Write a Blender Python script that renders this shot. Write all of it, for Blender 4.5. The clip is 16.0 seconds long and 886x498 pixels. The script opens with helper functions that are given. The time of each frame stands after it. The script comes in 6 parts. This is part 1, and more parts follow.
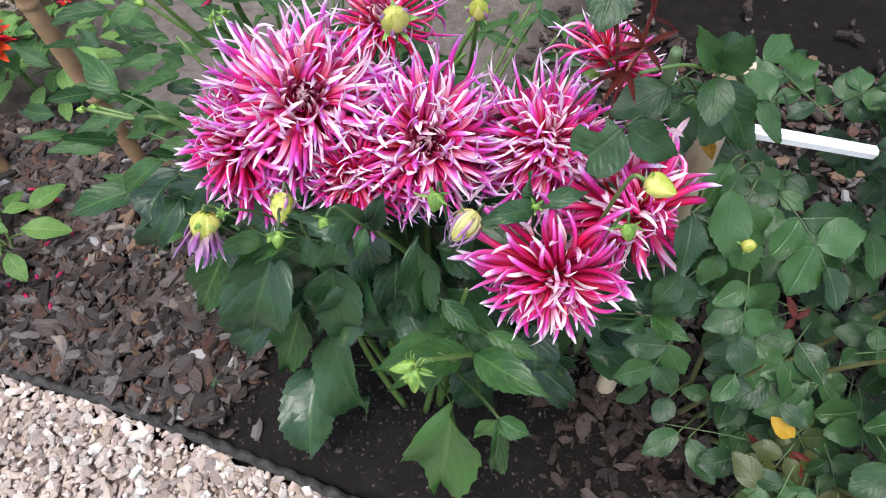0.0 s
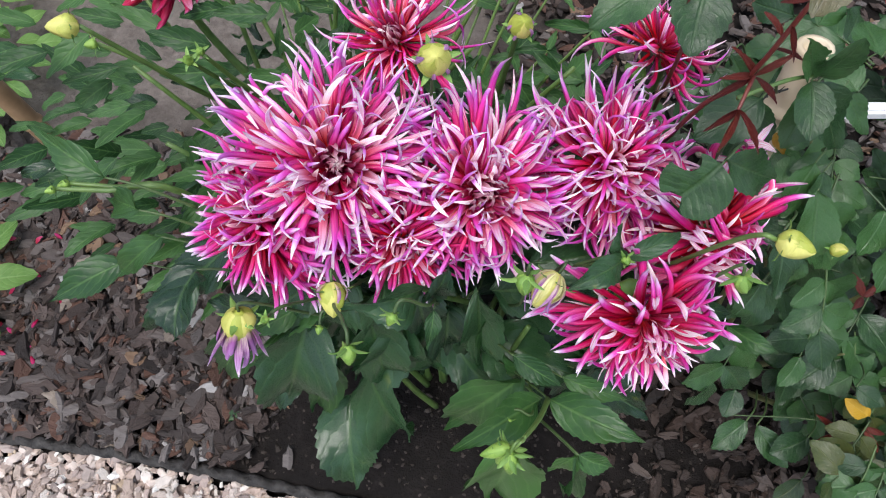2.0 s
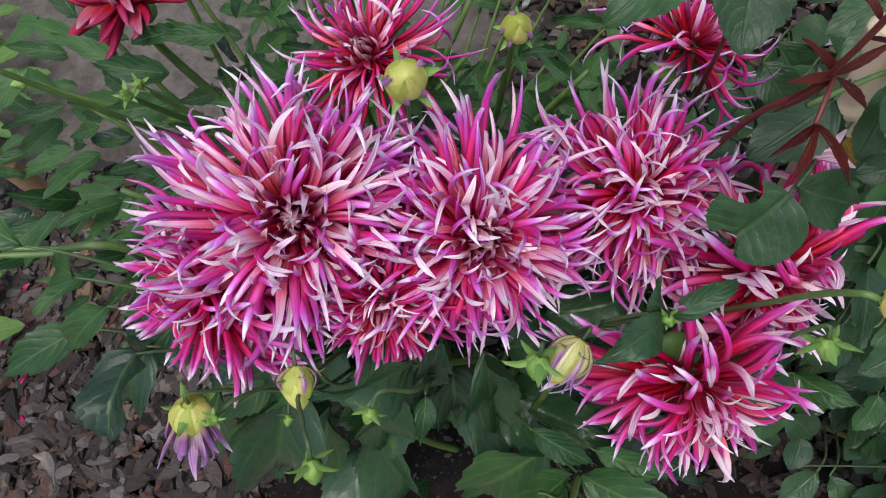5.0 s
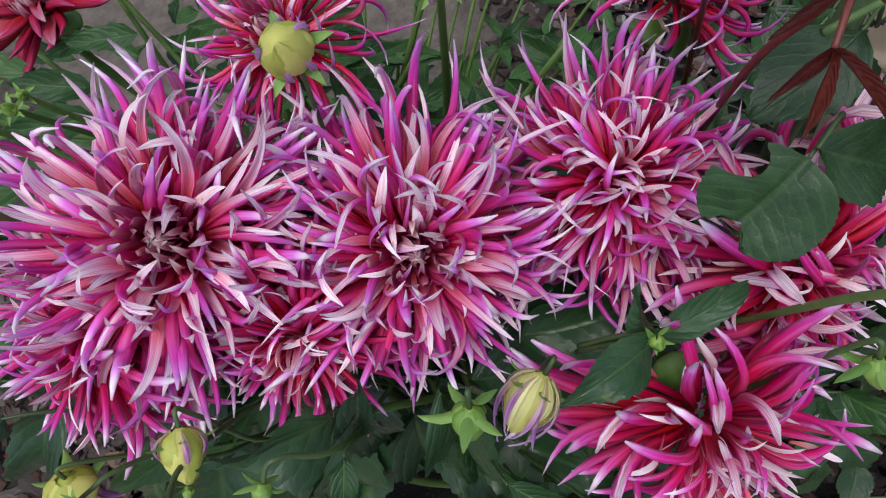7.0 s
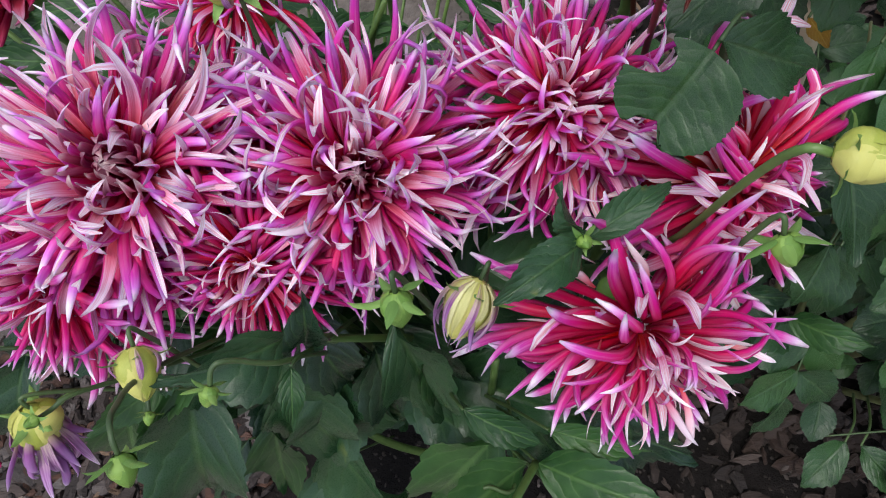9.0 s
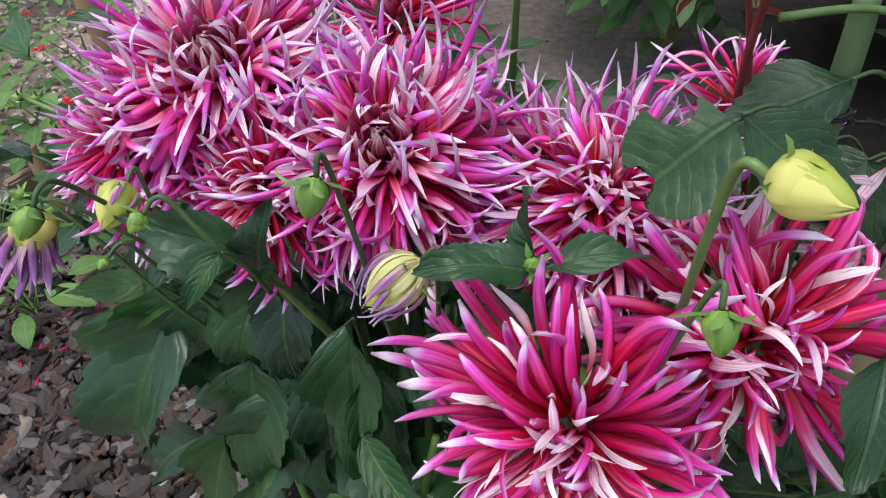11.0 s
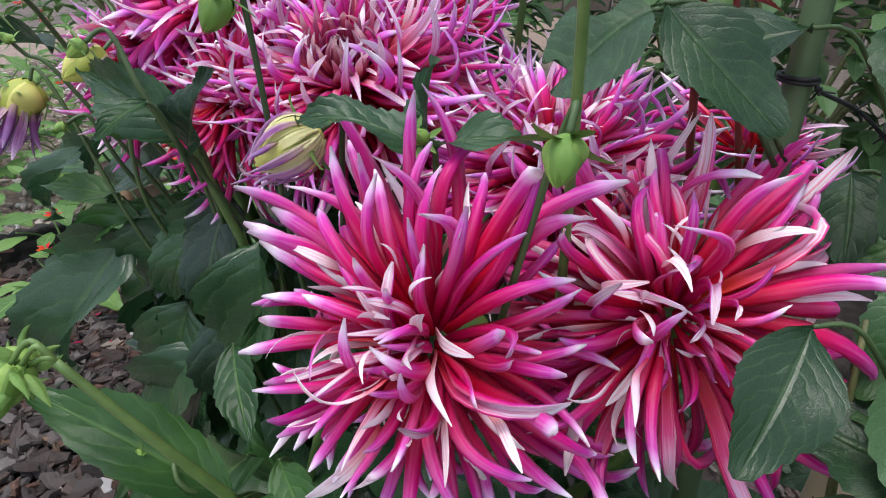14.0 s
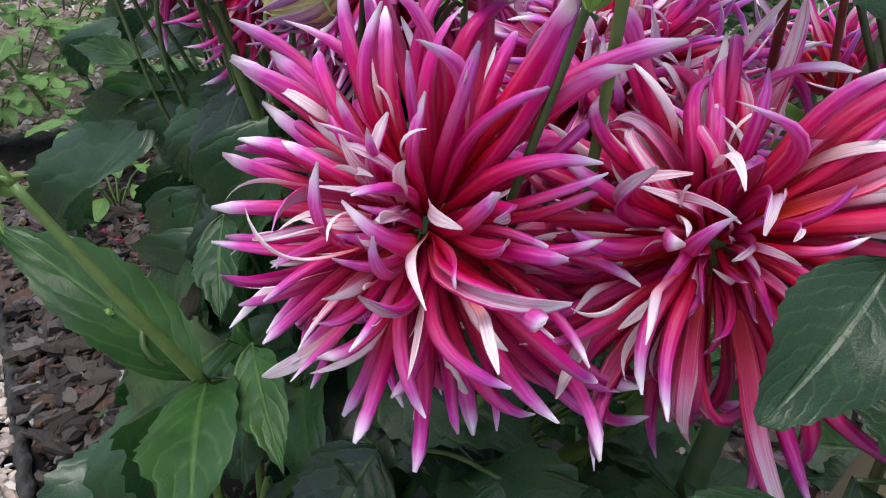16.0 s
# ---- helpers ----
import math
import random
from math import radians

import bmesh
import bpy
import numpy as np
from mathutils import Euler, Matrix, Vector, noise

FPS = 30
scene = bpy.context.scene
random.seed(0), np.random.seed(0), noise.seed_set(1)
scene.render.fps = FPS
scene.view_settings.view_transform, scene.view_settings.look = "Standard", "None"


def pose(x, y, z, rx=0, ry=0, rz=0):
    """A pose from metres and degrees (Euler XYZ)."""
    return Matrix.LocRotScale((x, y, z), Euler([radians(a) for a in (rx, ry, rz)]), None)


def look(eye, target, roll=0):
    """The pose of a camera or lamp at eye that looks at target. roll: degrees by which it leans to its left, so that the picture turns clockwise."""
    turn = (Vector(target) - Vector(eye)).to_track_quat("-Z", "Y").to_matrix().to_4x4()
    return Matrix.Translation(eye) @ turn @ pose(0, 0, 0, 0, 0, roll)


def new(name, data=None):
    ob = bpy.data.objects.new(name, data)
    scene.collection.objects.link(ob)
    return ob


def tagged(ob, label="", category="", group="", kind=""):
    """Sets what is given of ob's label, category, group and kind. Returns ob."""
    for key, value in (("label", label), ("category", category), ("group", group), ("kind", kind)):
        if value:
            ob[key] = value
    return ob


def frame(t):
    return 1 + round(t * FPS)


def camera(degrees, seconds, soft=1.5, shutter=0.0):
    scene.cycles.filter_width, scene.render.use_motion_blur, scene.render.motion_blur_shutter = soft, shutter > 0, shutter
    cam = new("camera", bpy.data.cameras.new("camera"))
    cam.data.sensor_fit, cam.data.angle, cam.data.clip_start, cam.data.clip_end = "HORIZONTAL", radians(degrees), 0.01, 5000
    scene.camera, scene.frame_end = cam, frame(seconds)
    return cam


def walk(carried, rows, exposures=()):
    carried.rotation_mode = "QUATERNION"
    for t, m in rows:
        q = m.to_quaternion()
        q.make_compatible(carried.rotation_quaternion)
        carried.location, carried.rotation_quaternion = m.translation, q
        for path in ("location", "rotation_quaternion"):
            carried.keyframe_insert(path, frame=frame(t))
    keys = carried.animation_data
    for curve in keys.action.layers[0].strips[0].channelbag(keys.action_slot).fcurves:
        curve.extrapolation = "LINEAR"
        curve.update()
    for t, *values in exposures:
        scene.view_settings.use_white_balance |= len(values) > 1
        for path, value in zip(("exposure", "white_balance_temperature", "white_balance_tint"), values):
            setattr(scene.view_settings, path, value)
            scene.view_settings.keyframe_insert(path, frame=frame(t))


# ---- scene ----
cam = camera(69.1, 16.0, soft=1.1)
PATH = [
    (0, (0.407, 0.193, 0.862), (0.078, 1.113, -0.883), -2.7),
    (0.5, (0.369, 0.226, 0.851), (0.058, 1.071, -0.935), -1.6),
    (1, (0.329, 0.249, 0.851), (0.054, 0.961, -0.997), -5.1),
    (1.5, (0.313, 0.264, 0.852), (0.15, 0.951, -1.02), -1.4),
    (2, (0.311, 0.283, 0.853), (0.165, 1.02, -1.001), -3.3),
    (2.5, (0.31, 0.298, 0.856), (0.169, 1.055, -0.99), -5.2),
    (3, (0.309, 0.299, 0.878), (0.19, 1.048, -0.973), -5.3),
    (3.2, (0.308, 0.302, 0.875), (0.188, 1.054, -0.974), -5.9),
    (5.3, (0.32, 0.346, 0.775), (0.09, 1.071, -1.075), -12.4),
    (5.5, (0.319, 0.348, 0.765), (0.091, 1.067, -1.087), -12.7),
    (6, (0.323, 0.353, 0.741), (0.066, 1.098, -1.098), -14.9),
    (6.5, (0.337, 0.36, 0.729), (0.039, 1.127, -1.094), -17.8),
    (7, (0.354, 0.37, 0.723), (0.024, 1.137, -1.095), -21.4),
    (7.5, (0.366, 0.361, 0.718), (0.021, 1.132, -1.095), -23.3),
    (8, (0.377, 0.345, 0.715), (0.046, 1.123, -1.098), -23.4),
    (8.5, (0.382, 0.339, 0.714), (0.062, 1.126, -1.096), -22.5),
    (9, (0.377, 0.336, 0.715), (0.048, 1.125, -1.093), -22.7),
    (9.2, (0.378, 0.337, 0.712), (0.034, 1.143, -1.086), -23.5),
    (11.3, (0.467, 0.287, 0.645), (-0.446, 1.45, -0.702), -4.6),
    (11.5, (0.474, 0.283, 0.64), (-0.378, 1.458, -0.737), -3.6),
    (12, (0.487, 0.282, 0.625), (-0.29, 1.444, -0.805), -3.0),
    (12.5, (0.491, 0.286, 0.616), (-0.282, 1.442, -0.822), -3.8),
    (13, (0.504, 0.287, 0.592), (-0.375, 1.475, -0.755), 0.8),
    (13.5, (0.513, 0.296, 0.578), (-0.576, 1.488, -0.602), 0.9),
    (14, (0.524, 0.307, 0.572), (-0.718, 1.524, -0.417), 3.3),
    (14.5, (0.528, 0.319, 0.563), (-0.777, 1.542, -0.332), 3.9),
    (15, (0.525, 0.325, 0.55), (-0.76, 1.509, -0.423), 3.6),
    (15.5, (0.522, 0.329, 0.542), (-0.782, 1.453, -0.477), 5.5),
    (16, (0.526, 0.327, 0.539), (-0.769, 1.389, -0.554), 9.0),
]
walk(cam, [(t, look(eye, target, roll)) for t, eye, target, roll in PATH],
     exposures=[(0, 0.50), (0.5, 0.42), (1.5, 0.30), (2.5, 0.09), (3.2, -0.08), (5.3, -0.24), (7, -0.38), (9.2, -0.14), (11.3, 0.13), (13, 0.25), (14.5, 0.11), (16, 0.02)])

# ---- light ----
world = bpy.data.worlds.new("overcast_sky")
scene.world = world
world.use_nodes = True
wn, wl = world.node_tree.nodes, world.node_tree.links
sky = wn.new("ShaderNodeTexSky")
sky.sky_type, sky.sun_disc = "NISHITA", False
sky.sun_elevation, sky.sun_rotation = radians(76), radians(200)
sky.air_density, sky.dust_density, sky.ozone_density = 1.0, 2.0, 1.5
wn["Background"].inputs["Strength"].default_value = 0.285
haze = wn.new("ShaderNodeHueSaturation")
haze.inputs["Saturation"].default_value = 0.62
wl.new(sky.outputs["Color"], haze.inputs["Color"])
wl.new(haze.outputs["Color"], wn["Background"].inputs["Color"])
sun = new("sun", bpy.data.lights.new("sun", "SUN"))
sun.data.energy, sun.data.angle, sun.data.color = 1.95, radians(25), (1.0, 0.98, 0.95)
sun.matrix_world = look((0, 0, 5), (0.18, 0.50, 2.9))

# ---- materials ----


def material(name):
    m = bpy.data.materials.new(name)
    m.use_nodes = True
    n, l = m.node_tree.nodes, m.node_tree.links
    return m, n, l, n["Principled BSDF"]


def ramp(n, stops):
    r = n.new("ShaderNodeValToRGB")
    e = r.color_ramp.elements
    while len(e) < len(stops):
        e.new(0.5)
    for k, (p, c) in enumerate(stops):
        e[k].position = p
        e[k].color = (*c, 1) if len(c) == 3 else c
    return r


def noise_node(n, l, scale, detail=4, rough=0.55, source="Object"):
    tc = n.new("ShaderNodeTexCoord")
    t = n.new("ShaderNodeTexNoise")
    t.inputs["Scale"].default_value, t.inputs["Detail"].default_value, t.inputs["Roughness"].default_value = scale, detail, rough
    l.new(tc.outputs[source], t.inputs["Vector"])
    return t


def math_node(n, l, op, a, b=0.0, c=0.0):
    m = n.new("ShaderNodeMath")
    m.operation = op
    for k, v in enumerate((a, b, c)):
        if isinstance(v, (int, float)):
            m.inputs[k].default_value = v
        else:
            l.new(v, m.inputs[k])
    return m.outputs[0]


def mix_rgb(n, l, fac, a, b, kind="MIX"):
    m = n.new("ShaderNodeMix")
    m.data_type, m.blend_type = "RGBA", kind
    for s, v in ((m.inputs[0], fac), (m.inputs[6], a), (m.inputs[7], b)):
        if isinstance(v, (int, float)):
            s.default_value = v
        elif isinstance(v, tuple):
            s.default_value = (*v, 1)
        else:
            l.new(v, s)
    return m.outputs[2]


def bump(n, l, p, height, strength, dist):
    b = n.new("ShaderNodeBump")
    b.inputs["Strength"].default_value, b.inputs["Distance"].default_value = strength, dist
    l.new(height, b.inputs["Height"])
    l.new(b.outputs["Normal"], p.inputs["Normal"])
    return b


def translucent(n, l, p, colour, share):
    """Lets part of the light through a thin leaf or petal."""
    t = n.new("ShaderNodeBsdfTranslucent")
    l.new(colour, t.inputs["Color"])
    mx = n.new("ShaderNodeMixShader")
    mx.inputs[0].default_value = share
    l.new(p.outputs[0], mx.inputs[1])
    l.new(t.outputs[0], mx.inputs[2])
    l.new(mx.outputs[0], n["Material Output"].inputs["Surface"])


def petal_material(name, outer, inner, streak, streak_amount):
    """u runs along the petal; v under one half is its outside, over it its inside."""
    m, n, l, p = material(name)
    uv = n.new("ShaderNodeUVMap")
    sep = n.new("ShaderNodeSeparateXYZ")
    l.new(uv.outputs[0], sep.inputs[0])
    info = n.new("ShaderNodeObjectInfo")
    u = math_node(n, l, "ADD", sep.outputs[0], math_node(n, l, "MULTIPLY", math_node(n, l, "SUBTRACT", info.outputs["Random"], 0.5), 0.16))
    ro, ri = ramp(n, outer), ramp(n, inner)
    l.new(u, ro.inputs[0]), l.new(u, ri.inputs[0])
    # streaks run lengthwise
    comb = n.new("ShaderNodeCombineXYZ")
    l.new(math_node(n, l, "MULTIPLY", sep.outputs[0], 2.2), comb.inputs[0])
    l.new(math_node(n, l, "MULTIPLY", sep.outputs[1], 17.0), comb.inputs[1])
    l.new(math_node(n, l, "MULTIPLY", info.outputs["Random"], 57.0), comb.inputs[2])
    t = n.new("ShaderNodeTexNoise")
    t.inputs["Scale"].default_value, t.inputs["Detail"].default_value = 1.0, 3
    l.new(comb.outputs[0], t.inputs["Vector"])
    rs = ramp(n, [(0.44, (0, 0, 0)), (0.60, (1, 1, 1))])
    l.new(t.outputs[0], rs.inputs[0])
    side = math_node(n, l, "GREATER_THAN", sep.outputs[1], 0.5)
    base = mix_rgb(n, l, side, ro.outputs[0], ri.outputs[0])
    outer_veins = math_node(n, l, "MULTIPLY", math_node(n, l, "MULTIPLY", sep.outputs[0], sep.outputs[0]), 0.34)
    share = math_node(n, l, "ADD", math_node(n, l, "MULTIPLY", side, streak_amount), math_node(n, l, "MULTIPLY", math_node(n, l, "SUBTRACT", 1.0, side), outer_veins))
    amount = math_node(n, l, "MULTIPLY", rs.outputs[0], share)
    other = mix_rgb(n, l, side, inner[-2][1], streak)
    col = mix_rgb(n, l, amount, base, other)
    # pale margins
    away = math_node(n, l, "ABSOLUTE", math_node(n, l, "SUBTRACT", math_node(n, l, "FRACT", math_node(n, l, "MULTIPLY", sep.outputs[1], 2.0)), 0.5))
    rim = n.new("ShaderNodeMapRange")
    rim.inputs[1].default_value, rim.inputs[2].default_value, rim.inputs[4].default_value = 0.36, 0.46, 0.8
    l.new(away, rim.inputs[0])
    edge = math_node(n, l, "MULTIPLY", rim.outputs[0], math_node(n, l, "ADD", 0.35, math_node(n, l, "MULTIPLY", side, 0.65)))
    col = mix_rgb(n, l, math_node(n, l, "MULTIPLY", edge, math_node(n, l, "MINIMUM", math_node(n, l, "MULTIPLY", sep.outputs[0], 1.5), 1.0)), col, inner[-2][1])
    hsv = n.new("ShaderNodeHueSaturation")
    l.new(col, hsv.inputs["Color"])
    l.new(math_node(n, l, "ADD", 0.485, math_node(n, l, "MULTIPLY", info.outputs["Random"], 0.03)), hsv.inputs["Hue"])
    l.new(math_node(n, l, "ADD", 0.85, math_node(n, l, "MULTIPLY", info.outputs["Random"], 0.3)), hsv.inputs["Value"])
    l.new(hsv.outputs[0], p.inputs["Base Color"])
    p.inputs["Roughness"].default_value, p.inputs["Specular IOR Level"].default_value = 0.38, 0.26
    bump(n, l, p, t.outputs[0], 0.45, 0.0005)
    translucent(n, l, p, hsv.outputs[0], 0.38)
    return m


def leaf_material(name, deep, light, rib, gloss, veins=7.0, spots=None, spec=0.34, rib_share=0.45, quilted=1.7):
    m, n, l, p = material(name)
    uv = n.new("ShaderNodeUVMap")
    sep = n.new("ShaderNodeSeparateXYZ")
    l.new(uv.outputs[0], sep.inputs[0])
    info = n.new("ShaderNodeObjectInfo")
    av = math_node(n, l, "ABSOLUTE", math_node(n, l, "SUBTRACT", math_node(n, l, "MULTIPLY", sep.outputs[1], 2.0), 1.0))
    nz = noise_node(n, l, 5.0, 5)
    saw = math_node(n, l, "FRACT", math_node(n, l, "MULTIPLY", math_node(n, l, "SUBTRACT", math_node(n, l, "ADD", sep.outputs[0], math_node(n, l, "MULTIPLY", nz.outputs[0], 0.16)), math_node(n, l, "MULTIPLY", math_node(n, l, "POWER", av, 1.3), 0.34)), veins))
    tri = math_node(n, l, "ABSOLUTE", math_node(n, l, "SUBTRACT", saw, 0.5))
    side = n.new("ShaderNodeMapRange")
    side.inputs[1].default_value, side.inputs[2].default_value = 0.36, 0.5
    l.new(tri, side.inputs[0])
    mid = n.new("ShaderNodeMapRange")
    mid.inputs[1].default_value, mid.inputs[2].default_value, mid.inputs[3].default_value, mid.inputs[4].default_value = 0.03, 0.10, 1.0, 0.0
    l.new(av, mid.inputs[0])
    fine = noise_node(n, l, 120.0, 3)
    blend = math_node(n, l, "ADD", math_node(n, l, "MULTIPLY", nz.outputs[0], 0.9), math_node(n, l, "MULTIPLY", math_node(n, l, "SUBTRACT", info.outputs["Random"], 0.5), 0.9))
    r = ramp(n, [(0.2, deep), (0.75, light)])
    l.new(blend, r.inputs[0])
    col = mix_rgb(n, l, math_node(n, l, "MULTIPLY", side.outputs[0], 0.22), r.outputs[0], rib)
    col = mix_rgb(n, l, math_node(n, l, "MULTIPLY", mid.outputs[0], rib_share), col, rib)
    if spots:
        sp = noise_node(n, l, 5.0, 2)
        rs = ramp(n, [(0.68, (0, 0, 0)), (0.78, (1, 1, 1))])
        l.new(sp.outputs[0], rs.inputs[0])
        edge = math_node(n, l, "MULTIPLY", rs.outputs[0], math_node(n, l, "POWER", av, 2.0))
        col = mix_rgb(n, l, math_node(n, l, "MULTIPLY", edge, 0.8), col, spots)
    l.new(col, p.inputs["Base Color"])
    p.inputs["Specular IOR Level"].default_value = spec
    rr = n.new("ShaderNodeMapRange")
    rr.inputs[3].default_value, rr.inputs[4].default_value = gloss - 0.1, gloss + 0.14
    l.new(fine.outputs[0], rr.inputs[0])
    l.new(rr.outputs[0], p.inputs["Roughness"])
    relief = math_node(n, l, "SUBTRACT", math_node(n, l, "MULTIPLY", fine.outputs[0], 0.25), math_node(n, l, "ADD", math_node(n, l, "MULTIPLY", side.outputs[0], 0.12), mid.outputs[0]))
    quilt = math_node(n, l, "MULTIPLY", math_node(n, l, "SUBTRACT", 0.25, math_node(n, l, "MULTIPLY", tri, tri)), quilted)
    big = math_node(n, l, "ADD", math_node(n, l, "ADD", relief, quilt), math_node(n, l, "MULTIPLY", nz.outputs[0], 1.6))
    bump(n, l, p, big, 0.45, 0.0012)
    translucent(n, l, p, col, 0.32)
    return m


def plain_material(name, a, b, scale=60.0, rough=0.6, height=0.3, dist=0.001, metal=0.0, spread=0.4):
    m, n, l, p = material(name)
    nz = noise_node(n, l, scale, 5)
    info = n.new("ShaderNodeObjectInfo")
    r = ramp(n, [(0.3, a), (0.7, b)])
    l.new(math_node(n, l, "ADD", nz.outputs[0], math_node(n, l, "MULTIPLY", math_node(n, l, "SUBTRACT", info.outputs["Random"], 0.5), spread)), r.inputs[0])
    l.new(r.outputs[0], p.inputs["Base Color"])
    p.inputs["Roughness"].default_value, p.inputs["Metallic"].default_value = rough, metal
    bump(n, l, p, nz.outputs[0], height, dist)
    return m


def piece_material(name, stops, grain, rough, stretch=(1, 1, 1), joined=False, relief=0.6):
    """Loose chips and pebbles: every piece takes its own colour out of the stops."""
    m, n, l, p = material(name)
    if joined:
        pick = n.new("ShaderNodeNewGeometry").outputs["Random Per Island"]
    else:
        pick = n.new("ShaderNodeObjectInfo").outputs["Random"]
    r = ramp(n, stops)
    r.color_ramp.interpolation = "CONSTANT"
    l.new(pick, r.inputs[0])
    tc, mp = n.new("ShaderNodeTexCoord"), n.new("ShaderNodeMapping")
    mp.inputs["Scale"].default_value = stretch
    l.new(tc.outputs["Object"], mp.inputs[0])
    nz = n.new("ShaderNodeTexNoise")
    nz.inputs["Scale"].default_value, nz.inputs["Detail"].default_value, nz.inputs["Roughness"].default_value = grain, 6, 0.65
    l.new(mp.outputs[0], nz.inputs["Vector"])
    shade = n.new("ShaderNodeMapRange")
    shade.inputs[3].default_value, shade.inputs[4].default_value = 0.55, 1.4
    l.new(nz.outputs[0], shade.inputs[0])
    hsv = n.new("ShaderNodeHueSaturation")
    l.new(r.outputs[0], hsv.inputs["Color"]), l.new(shade.outputs[0], hsv.inputs["Value"])
    l.new(hsv.outputs[0], p.inputs["Base Color"])
    p.inputs["Roughness"].default_value, p.inputs["Specular IOR Level"].default_value = rough, 0.28
    bump(n, l, p, nz.outputs[0], relief, 0.003)
    return m


WINE, CERISE, ROSE, LILAC, BLUSH = (0.44, 0.001, 0.026), (0.69, 0.004, 0.080), (0.74, 0.022, 0.27), (0.80, 0.23, 0.84), (0.95, 0.92, 1.0)
PETAL_PALE = petal_material("pale_streaked_petal", [(0.0, WINE), (0.34, CERISE), (0.58, ROSE), (0.71, (0.76, 0.05, 0.50)), (0.83, LILAC), (0.93, BLUSH)],
                            [(0.0, (0.70, 0.012, 0.02)), (0.30, (0.76, 0.04, 0.06)), (0.48, (0.87, 0.20, 0.33)), (0.63, (0.93, 0.55, 0.77)), (0.79, (0.97, 0.93, 0.98))], (0.72, 0.02, 0.13), 0.42)
PETAL_RED = petal_material("crimson_quilled_petal", [(0.0, WINE), (0.30, (0.66, 0.003, 0.072)), (0.54, (0.70, 0.005, 0.14)), (0.72, (0.71, 0.012, 0.28)), (0.86, (0.74, 0.07, 0.52)), (0.93, (0.84, 0.48, 0.84)), (0.98, BLUSH)],
                           [(0.0, (0.62, 0.02, 0.016)), (0.26, (0.70, 0.03, 0.07)), (0.50, (0.80, 0.12, 0.34)), (0.66, (0.91, 0.60, 0.84)), (0.82, (0.97, 0.94, 0.98))], (0.70, 0.012, 0.12), 0.55)
PETAL_SLIVER = petal_material("cream_sliver_petal", [(0.0, (0.74, 0.02, 0.06)), (0.24, (0.84, 0.22, 0.36)), (0.50, (0.94, 0.72, 0.82)), (1.0, (0.97, 0.94, 0.98))],
                              [(0.0, (0.80, 0.10, 0.10)), (0.26, (0.90, 0.46, 0.48)), (0.5, (0.95, 0.84, 0.88)), (1.0, (0.97, 0.95, 0.98))], (0.80, 0.06, 0.20), 0.4)
PETAL_HEART = petal_material("mauve_heart_petal", [(0.0, (0.42, 0.01, 0.04)), (0.6, (0.48, 0.02, 0.12)), (0.82, (0.58, 0.12, 0.28)), (1.0, (0.90, 0.74, 0.74))],
                             [(0.0, (0.42, 0.02, 0.05)), (0.5, (0.55, 0.08, 0.16)), (0.8, (0.70, 0.34, 0.42)), (1.0, (0.92, 0.82, 0.80))], (0.35, 0.05, 0.12), 0.35)
PETAL_DARK = petal_material("dark_red_petal", [(0.0, WINE), (0.5, (0.42, 0.004, 0.025)), (0.9, (0.50, 0.02, 0.12)), (1.0, (0.6, 0.2, 0.4))],
                            [(0.0, (0.4, 0.03, 0.02)), (0.5, (0.5, 0.04, 0.06)), (0.8, (0.6, 0.2, 0.3)), (1.0, (0.8, 0.6, 0.7))], (0.4, 0.01, 0.04), 0.4)
PETAL_BUD = petal_material("lilac_bud_petal", [(0.0, (0.55, 0.50, 0.14)), (0.2, (0.50, 0.34, 0.30)), (0.4, (0.34, 0.11, 0.34)), (0.8, (0.46, 0.22, 0.52)), (1.0, (0.78, 0.66, 0.82))],
                           [(0.0, (0.60, 0.55, 0.2)), (0.3, (0.62, 0.46, 0.46)), (0.6, (0.52, 0.26, 0.52)), (0.85, (0.62, 0.42, 0.66)), (1.0, (0.85, 0.78, 0.85))], (0.26, 0.05, 0.24), 0.6)
PETAL_SCARLET = petal_material("scarlet_petal", [(0.0, (0.5, 0.02, 0.01)), (0.5, (0.62, 0.02, 0.012)), (0.9, (0.68, 0.04, 0.02)), (1.0, (0.7, 0.08, 0.04))],
                               [(0.0, (0.5, 0.02, 0.01)), (0.5, (0.62, 0.02, 0.012)), (0.9, (0.68, 0.04, 0.02)), (1.0, (0.7, 0.08, 0.04))], (0.6, 0.03, 0.02), 0.3)
PETAL_FALLEN = petal_material("wilting_crimson_petal", [(0.0, (0.30, 0.006, 0.03)), (0.5, (0.42, 0.010, 0.09)), (0.9, (0.48, 0.03, 0.16)), (1.0, (0.52, 0.08, 0.22))],
                              [(0.0, (0.34, 0.01, 0.03)), (0.5, (0.46, 0.02, 0.10)), (0.9, (0.50, 0.06, 0.18)), (1.0, (0.55, 0.12, 0.25))], (0.38, 0.01, 0.12), 0.3)
LEAF_DAHLIA = leaf_material("dahlia_leaf", (0.012, 0.037, 0.018), (0.032, 0.088, 0.033), (0.08, 0.16, 0.05), 0.27, 6.0, (0.20, 0.22, 0.03), 0.5)
LEAF_YOUNG = leaf_material("young_dahlia_leaf", (0.016, 0.058, 0.016), (0.055, 0.140, 0.035), (0.13, 0.25, 0.075), 0.30, 6.0, None, 0.38)
LEAF_FRESH = leaf_material("fresh_dahlia_leaf", (0.019, 0.062, 0.018), (0.056, 0.138, 0.038), (0.15, 0.28, 0.09), 0.38, 6.0, None, 0.34)
